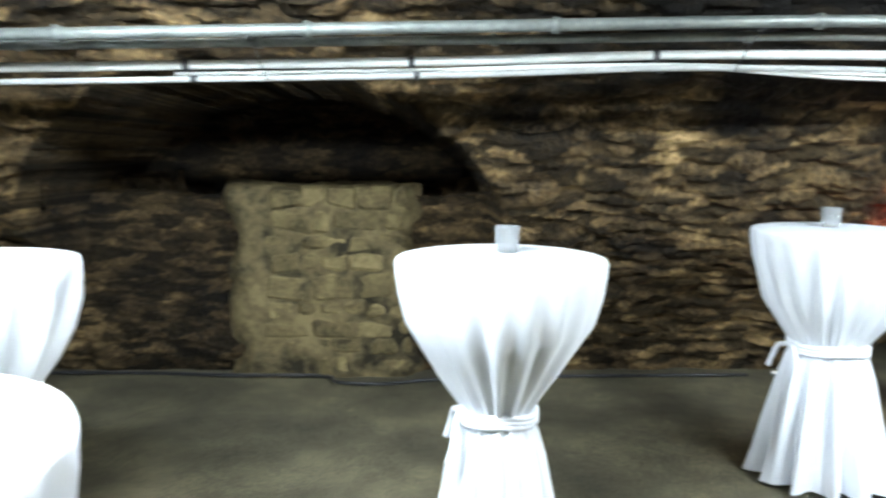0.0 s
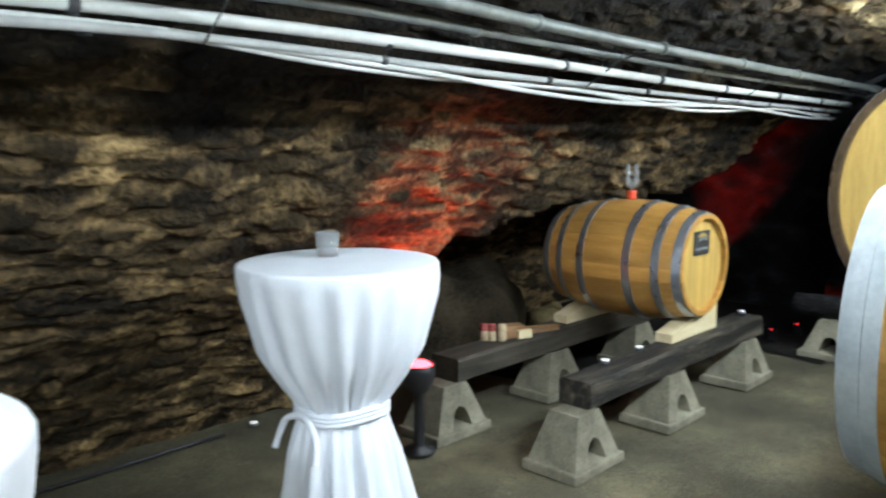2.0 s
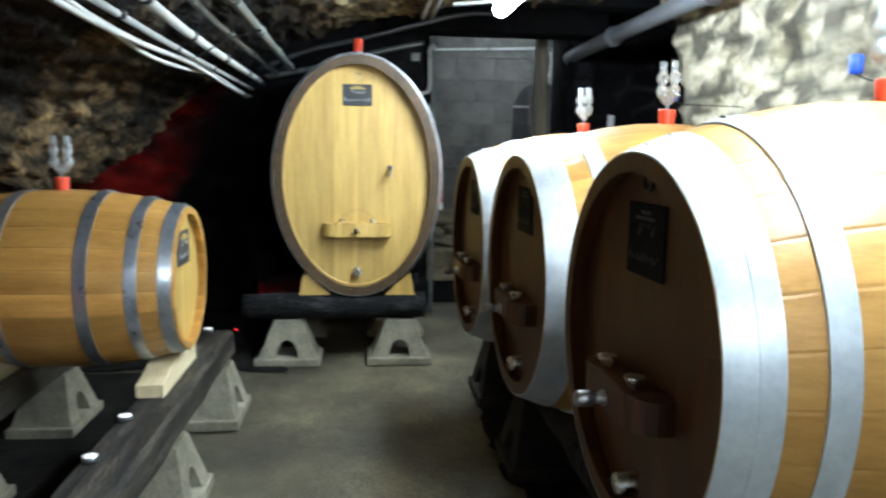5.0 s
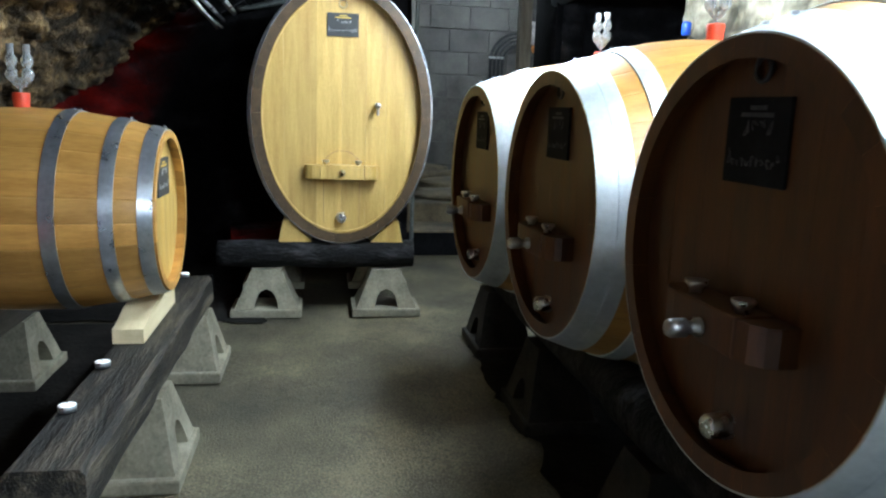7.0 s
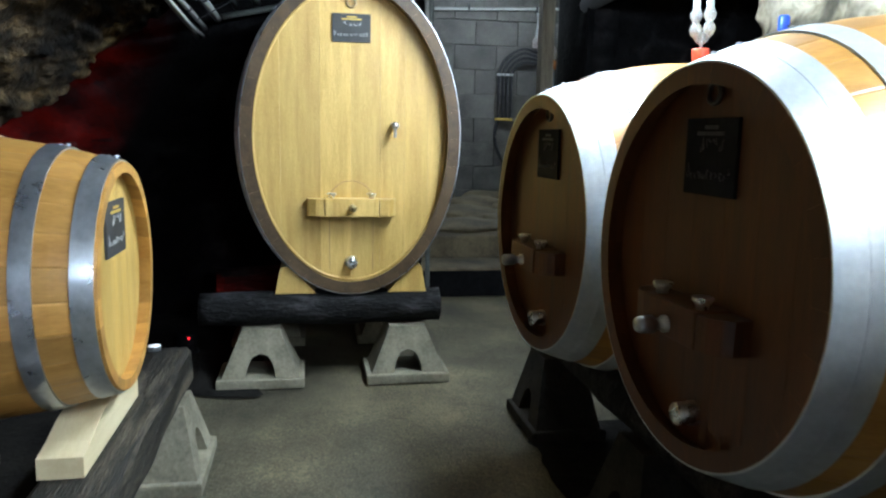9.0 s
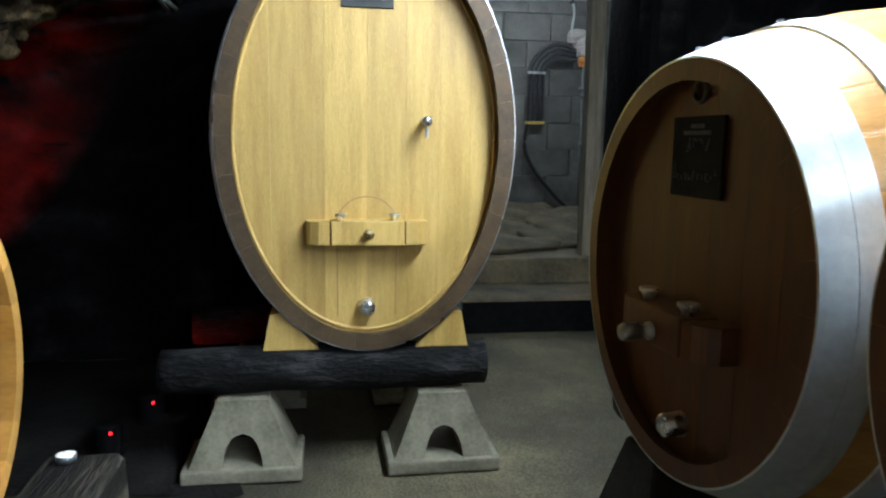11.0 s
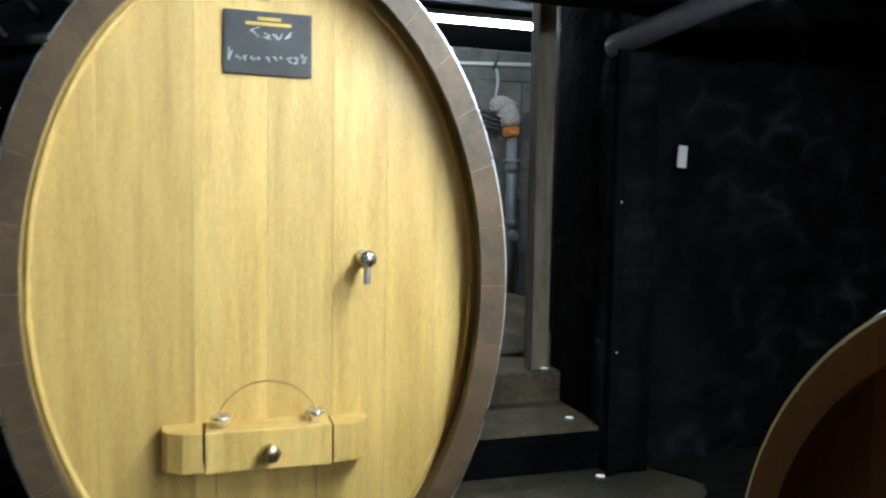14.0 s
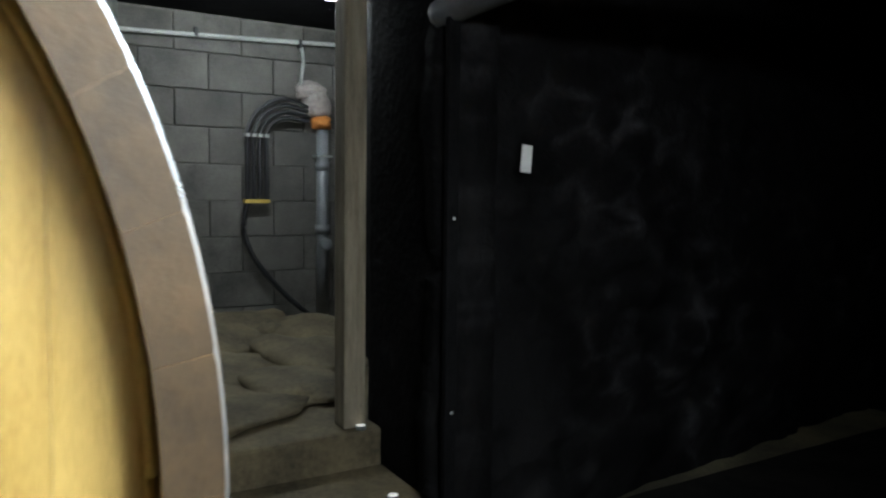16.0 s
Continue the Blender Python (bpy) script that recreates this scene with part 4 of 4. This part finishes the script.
def boulder(name, label, c, size, mat, seed, category="stone", group="", flat=0.5):
    bm = bmesh.new()
    bmesh.ops.create_icosphere(bm, subdivisions=3, radius=1.0)
    off = Vector((seed * 3.1, seed * 1.7, seed * 0.9))
    for v in bm.verts:
        n_ = v.co.normalized()
        k = 1 + 0.35 * noise.noise(n_ * 1.6 + off) + 0.14 * noise.noise(n_ * 4.5 + off)
        v.co = Vector((n_.x * size[0] * k, n_.y * size[1] * k, max(n_.z * k, -flat) * size[2]))
    return tagged(part(name, bm, mat, smooth=True, m=Matrix.Translation((c[0], c[1], c[2] + size[2] * flat))), label=label, category=category, group=group)


for k, (bx, by, sx, sy, sz) in enumerate(((8.55, 1.15, 0.42, 0.5, 0.05), (8.75, 0.62, 0.36, 0.3, 0.07), (9.3, 1.0, 0.42, 0.42, 0.08), (9.35, 0.35, 0.45, 0.3, 0.1),
                                          (9.95, 0.75, 0.4, 0.38, 0.11), (10.0, 0.05, 0.5, 0.3, 0.13), (10.4, 0.45, 0.34, 0.4, 0.12), (10.35, 1.2, 0.36, 0.4, 0.12))):
    boulder("stone", "flat dusty rubble slab on the passage floor", (bx, by, 0.375), (sx, sy, sz), STEP, k + 2, "stone", "rubble slabs on the passage floor")

drain = thing("drain_pipe", "grey plastic drain pipe against the block wall", "pipe", pose(10.70, -0.29, 0))
part("tube", pipe([(0, 0, 0.40), (0, 0, 2.0)], 0.048, None, 16), PVC, drain, smooth=True)
for cz in (1.15, 1.66):
    part("socket", pipe([(0, 0, cz - 0.035), (0, 0, cz + 0.035)], 0.057, None, 16), PVC, drain, smooth=True)
part("inspection_cap", lathe([(0.05, 0), (0.05, 0.07), (0.043, 0.075), (0, 0.075)], 18, m=Matrix.Translation((0, -0.01, 1.03)) @ pose(0, 0, 0, 0, -90, 0)), PVC, drain, smooth=True)
part("bracket", box(-0.06, 0.08, -0.065, 0.065, 1.735, 1.75), CONDUIT_W, drain)
boulder("foam", "crumbly orange foam collar on the drain pipe", (10.68, -0.27, 1.96), (0.07, 0.08, 0.075), ORANGE, 5, "foam")
boulder("mortar_patch", "crumbling pale mortar lump on the block wall", (10.73, -0.24, 2.06), (0.09, 0.12, 0.16), FOAM, 8, "mortar")
boulder("mortar_patch", "crumbling pale mortar lump on the block wall", (10.73, -0.2, 2.2), (0.08, 0.13, 0.1), FOAM, 12, "mortar")
loom = thing("cable_loom", "four black cables bent in an arch on the block wall", "cable", pose(10.68, 0, 0))
for k in range(4):
    r = 0.20 + 0.05 * k
    pts = [(0, -0.16, 2.02 + 0.035 * k)] + [(0, -0.02 + r * math.sin(a), 1.86 + (r - 0.03) * math.cos(a)) for a in (0.1, 0.5, 0.9, 1.25, 1.57)] + [(0, -0.02 + r, 1.6), (0, -0.02 + r, 1.37)]
    part("cable", pipe(bend(pts, 5), 0.017, None, 8), BLACK, loom, smooth=True)
part("clamp", box(-0.03, 0.03, 0.16, 0.36, 1.36, 1.39, 0.004), YELLOW_INK, loom, "tarnished yellow cable clamp")
for k in range(4):
    part("clip", box(-0.025, 0.02, 0.165 + 0.05 * k, 0.20 + 0.05 * k, 1.87, 1.895, 0.003), CONDUIT_W, loom)
part("cable", pipe(bend([(0, 0.33, 1.37), (0, 0.36, 1.15), (0, 0.26, 0.9), (0, 0.02, 0.62), (0, -0.2, 0.43)], 6), 0.02, None, 8), BLACK, loom, smooth=True)
rail = run("conduit", "thin white conduit high on the block wall", [(10.7, 1.7, 2.56), (10.7, 0.6, 2.60), (10.7, -0.7, 2.66)], 0.017, CONDUIT_W, [], None)
for cy in (0.7, -0.1):
    part("clip", box(10.675, 10.725, cy - 0.012, cy + 0.012, 2.585, 2.65), BLACK, rail)
run("cable", "white cable hanging from the conduit", [(10.69, -0.1, 2.62), (10.69, -0.125, 2.5), (10.69, -0.11, 2.36), (10.70, -0.1, 2.25)], 0.014, CONDUIT_W, category="cable")

# pipes at the end of the vault
run("conduit", "white conduit with an elbow on the sooty end wall", [(6.99, 2.6, 1.74), (6.99, 1.95, 1.76), (6.99, 1.79, 1.77), (6.99, 1.75, 1.81), (6.99, 1.75, 2.0), (6.99, 1.75, 2.10), (7.02, 1.72, 2.135), (7.1, 1.7, 2.14)], 0.014, CONDUIT_W, n=6)
run("conduit", "grey conduit crossing the sooty end wall", [(6.99, 3.0, 1.86), (6.99, 2.6, 1.95), (6.99, 2.2, 2.06), (6.99, 1.8, 2.15)], 0.018, CONDUIT_G)
junction = thing("junction_box", "small grey junction box on the end wall", "box", pose(6.99, 1.86, 2.04))
part("body", box(-0.03, 0.06, -0.03, 0.03, -0.03, 0.03, 0.005), CONDUIT_G, junction)
run("drain_pipe", "thick dark grey pipe under the vault ceiling", [(7.45, 0.52, 2.12), (7.0, 0.50, 2.14), (5.6, 0.46, 2.17), (2.0, 0.46, 2.17)], 0.055, PVC_DARK, [(6.4, 0.48, 2.155), (4.9, 0.46, 2.17)])
run("conduit", "dark conduit bent along the end arch", [(6.5, 3.0, 1.86), (6.5, 2.7, 1.99), (6.5, 2.2, 2.12), (6.5, 1.6, 2.28), (6.5, 1.3, 2.30)], 0.016, BLACK)
for k, (dy, dz, sag) in enumerate(((0.03, -0.04, 0.05), (0.05, -0.02, 0.03), (0.0, -0.055, 0.03))):
    pts = []
    for j in range(16):
        x = -1.0 + 0.5 * j
        far = min(1.0, max(0.0, (x - 0.6) / 1.8))
        y_, z_ = on_run(RUN_THIN, x)
        pts.append((x, y_ + dy * far, z_ + 0.02 + dz * far - far * sag * (1 - math.cos(x * 2.3 + k)) / 2))
    run("cable", "sagging white cable tied under the conduits", pts, 0.009, CONDUIT_W, category="cable", n=4)

run("conduit", "grey upright conduit at the passage edge", [(7.0, 1.72, 0.02), (7.0, 1.72, 0.7), (7.0, 1.72, 1.4), (7.0, 1.72, 2.1)], 0.016, CONDUIT_G)
run("conduit", "short pale conduit with a hook beside the ceiling lamp", [(5.45, 1.75, 2.16), (5.45, 1.5, 2.19), (5.45, 1.2, 2.22), (5.45, 0.95, 2.24)], 0.012, CONDUIT_G)
for k in range(2):
    run("cable", "pale cable looped along the vault beside the lamp", [(4.2, 1.78 + 0.06 * k, 2.24), (4.9, 1.77 + 0.06 * k, 2.2), (5.5, 1.79 + 0.06 * k, 2.23), (6.3, 1.8 + 0.06 * k, 2.22)], 0.012, CONDUIT_W, category="cable")

alarm = thing("wall_box", "small red wall box with a white lower edge beside the passage", "box", pose(6.98, 1.70, 0.86))
part("body", box(-0.06, 0.0, -0.06, 0.06, 0.06, 0.26, 0.008), RED_RUBBER, alarm)
part("strip", box(-0.062, 0.0, -0.06, 0.06, 0.0, 0.057, 0.004), WHITE, alarm, "white lower edge")

# label and battens on the sooty wall
tagged(part("paper_label", box(-0.003, 0.003, -0.027, 0.027, -0.055, 0.055), WHITE, None, m=pose(7.385, 0.15, 1.59, 4, 0, 7)), label="small white paper label on the sooty wall", category="label")
batten = tagged(part("batten", box(7.33, 7.36, 0.50, 0.55, 0.0, 2.3, 0.006), SOOT_AND_SHADE), label="thin sooty batten on the wall edge", category="batten")
for nz in (0.62, 1.355):
    part("screw", lathe([(0.006, 0), (0.005, 0.003), (0, 0.004)], 8, m=pose(7.33, 0.52, nz, 0, -90, 0)), WHITE, batten)


# ---- small things ----
def tealight(m, on):
    root = thing("tealight", "small lit white tealight in a metal cup on the " + on, "candle", m, "tealights")
    part("cup", lathe([(0, 0), (0.022, 0), (0.0235, 0.018), (0.022, 0.018), (0.021, 0.013), (0, 0.013)], 18), STEEL, root, smooth=True)
    part("wax", lathe([(0, 0.012), (0.021, 0.012), (0.021, 0.0165), (0, 0.0158)], 18), WAX, root, smooth=True)
    part("wick", lathe([(0.001, 0.015), (0.001, 0.024), (0, 0.024)], 6), BLACK, root)
    return root


for p in ((3.667, 3.065), (3.328, 3.06), (4.90, 3.04)):
    tealight(pose(*p, 0.40), "tarred beam")
tealight(pose(2.19, 4.52, 0.002), "concrete floor")
tealight(pose(7.985, 0.596, 0.385), "stone step")
tealight(pose(7.585, 0.635, 0.215), "stone step")
tealight(pose(7.31, 0.60, 0.002), "concrete floor")

for x, y, mat in ((3.25, 3.80, CORK_RED), (3.275, 3.765, CORK_RED), (3.31, 3.72, CORK)):
    root = thing("cask_bung", "stained wooden cask bung standing on the grey beam", "bung", pose(x, y, 0.40), "bungs on the beam")
    part("body", lathe([(0, 0), (0.021, 0), (0.024, 0.004), (0.024, 0.045), (0.021, 0.05), (0.023, 0.055), (0.023, 0.088), (0.02, 0.092), (0, 0.092)], 16), CORK, root, smooth=True)
    part("top", lathe([(0.0235, 0.058), (0.024, 0.09), (0.02, 0.0945), (0, 0.0945)], 16), mat, root, smooth=True)
block = tagged(part("wood_block", box(-0.06, 0.06, -0.04, 0.04, 0, 0.075, 0.005), BROWN_WOOD, None, m=pose(3.41, 3.73, 0.40, 0, 0, -25)), label="brown wooden offcut block on the beam", category="block")
chip = tagged(part("wood_chip", box(-0.045, 0.045, -0.012, 0.012, 0, 0.05, 0.004), PALE_WOOD, None, m=pose(3.44, 3.665, 0.40, 0, 0, -20)), label="pale split wood chip on the beam", category="wood")
for k, (sx, sy, ang) in enumerate(((3.60, 3.70, -18), (3.66, 3.75, -24))):
    tagged(part("stick", box(-0.15, 0.15, -0.014, 0.014, 0, 0.022, 0.004), BROWN_WOOD, None, m=pose(sx, sy, 0.40, 0, 0, ang)), label="brown wooden batten lying on the beam", category="stick", group="sticks on the beam")

# cave in the wall: mound of spoil and stones
boulder("spoil_mound", "rounded grey-brown mound of spoil in the low cave", (3.85, 4.65, -0.02), (0.62, 0.5, 0.55), SPOIL, 21, "mound", flat=0.35)
for k, (bx, by, s) in enumerate(((4.75, 4.5, 0.2), (5.1, 4.7, 0.16), (4.55, 4.35, 0.12), (3.35, 4.3, 0.14), (4.3, 4.2, 0.1))):
    boulder("stone", "rough ochre stone on the cave floor", (bx, by, -0.01), (s, s * 0.8, s * 0.9), INFILL, 30 + k, "stone", "stones in the cave")


def red_lamp(m):
    root = thing("red_lamp", "dark round uplight with a glowing red lens", "lamp", m, "red uplights")
    part("body", lathe([(0, 0), (0.052, 0), (0.054, 0.008), (0.022, 0.014), (0.018, 0.02), (0.018, 0.15), (0.04, 0.165), (0.055, 0.2), (0.058, 0.225), (0.05, 0.225), (0.048, 0.2), (0, 0.2)], 20), BLACK, root, smooth=True)
    part("lens", lathe([(0, 0.214), (0.046, 0.214), (0.046, 0.222), (0.03, 0.23), (0, 0.232)], 18), RED_GLOW, root, "glowing red lens", smooth=True)
    return root


red_lamp(pose(2.57, 3.62, 0.0) @ Matrix.Diagonal((1.5, 1.5, 1.98, 1)))
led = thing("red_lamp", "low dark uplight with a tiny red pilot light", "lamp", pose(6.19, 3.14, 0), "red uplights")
part("body", lathe([(0, 0), (0.06, 0), (0.062, 0.02), (0.05, 0.03), (0.05, 0.11), (0.045, 0.12), (0, 0.12)], 18), SOOT_AND_SHADE, led, smooth=True)
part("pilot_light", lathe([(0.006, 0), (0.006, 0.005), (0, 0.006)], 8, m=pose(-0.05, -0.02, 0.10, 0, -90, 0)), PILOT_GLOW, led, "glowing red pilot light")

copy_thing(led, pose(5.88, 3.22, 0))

# blue caps on rods behind the row of casks
for bx in (3.5, 5.0):
    root = thing("wall_tap", "blue plastic tap cap on a thin black wall rod", "tap", pose(bx, 0.6, 1.62), "blue wall taps")
    part("cap", lathe([(0, 0), (0.02, 0), (0.023, 0.012), (0.023, 0.055), (0.018, 0.064), (0, 0.066)], 16), BLUE, root, smooth=True)
    part("rod", pipe([(0, 0, 0.0), (0, -0.05, -0.02), (0, -0.6, -0.03), (0, -0.45, -0.03)], 0.003, None, 6), BLACK, root)

run("cable", "black cable lying along the foot of the wall", [(-3.5, 4.55, 0.01), (-2.0, 4.56, 0.01), (-1.27, 4.5, 0.012), (-0.7, 4.48, 0.012), (-0.58, 4.36, 0.01), (-0.3, 4.33, 0.01), (0.0, 4.4, 0.012), (0.6, 4.46, 0.012), (2.0, 4.5, 0.01)], 0.011, BLACK, category="cable", n=6)

# ---- pieces ----
rnd = random.Random(5)
z = 0.0


def infill_patch():
    """Old plaster and rubble closing the foot of the arch, ragged at its edges."""
    bm = bmesh.new()
    nx, nz, grid = 44, 40, []
    for i in range(nx + 1):
        col = []
        for j in range(nz + 1):
            x, zz = -1.27 + 1.19 * i / nx, -0.03 + 1.24 * j / nz
            rim = min(x + 1.27, -0.08 - x, 1.21 - zz) + 0.11 * noise.noise(Vector((x * 4, zz * 4, 3.0))) + 0.05 * noise.noise(Vector((x * 11, zz * 11, 3.0)))
            k = max(0.0, min(1.0, rim / 0.10))
            col.append(bm.verts.new((x, 4.64 - 0.108 * k - 0.022 * noise.noise(Vector((x * 6, zz * 8, 0.0))), zz)))
        grid.append(col)
    for a_, b_ in zip(grid, grid[1:]):
        for j in range(nz):
            bm.faces.new((a_[j], b_[j], b_[j + 1], a_[j + 1]))
    ob = part("trim_infill", bm, PLASTER, None, "old tan lime plaster of the walled-up arch", kind="structure", smooth=True)
    md = ob.modifiers.new("thickness", "SOLIDIFY")
    md.thickness, md.offset = 0.06, 0.0
    return tagged(ob, category="wall")


infill_patch()
while z < 1.12:
    h = rnd.uniform(0.08, 0.17)
    x = -1.10 + rnd.uniform(0, 0.12)
    while x < -0.22:
        w = rnd.uniform(0.10, 0.30)
        bm = box(x + 0.006, min(x + w, -0.13) - 0.006, 4.497 + rnd.uniform(-0.014, 0.012), 4.64, z + 0.006, z + h - 0.006)
        for v in bm.verts:
            v.co += Vector((rnd.uniform(-0.034, 0.034), rnd.uniform(-0.02, 0.02), rnd.uniform(-0.028, 0.028)))
        bmesh.ops.bevel(bm, geom=list(bm.edges), offset=0.022, segments=1, affect="EDGES")
        part("stone", bm, INFILL, wall_north)
        x += w
    z += h
block_mesh = None
course = 0.277
for row in range(9):
    z0 = 0.27 + course * row
    for col in range(7):
        y0 = -1.15 + 0.5 * col - (0.25 if row % 2 else 0)
        if block_mesh is None:
            ob = part("block", box(-0.02, 0.013, 0.004, 0.496, 0.004, course - 0.004, 0.004), BLOCK, block_wall)
            block_mesh = ob.data
        else:
            ob = new("block", block_mesh)
            ob.parent = block_wall
        ob.matrix_basis = pose(10.772 + rnd.uniform(-0.004, 0.004), y0, z0)
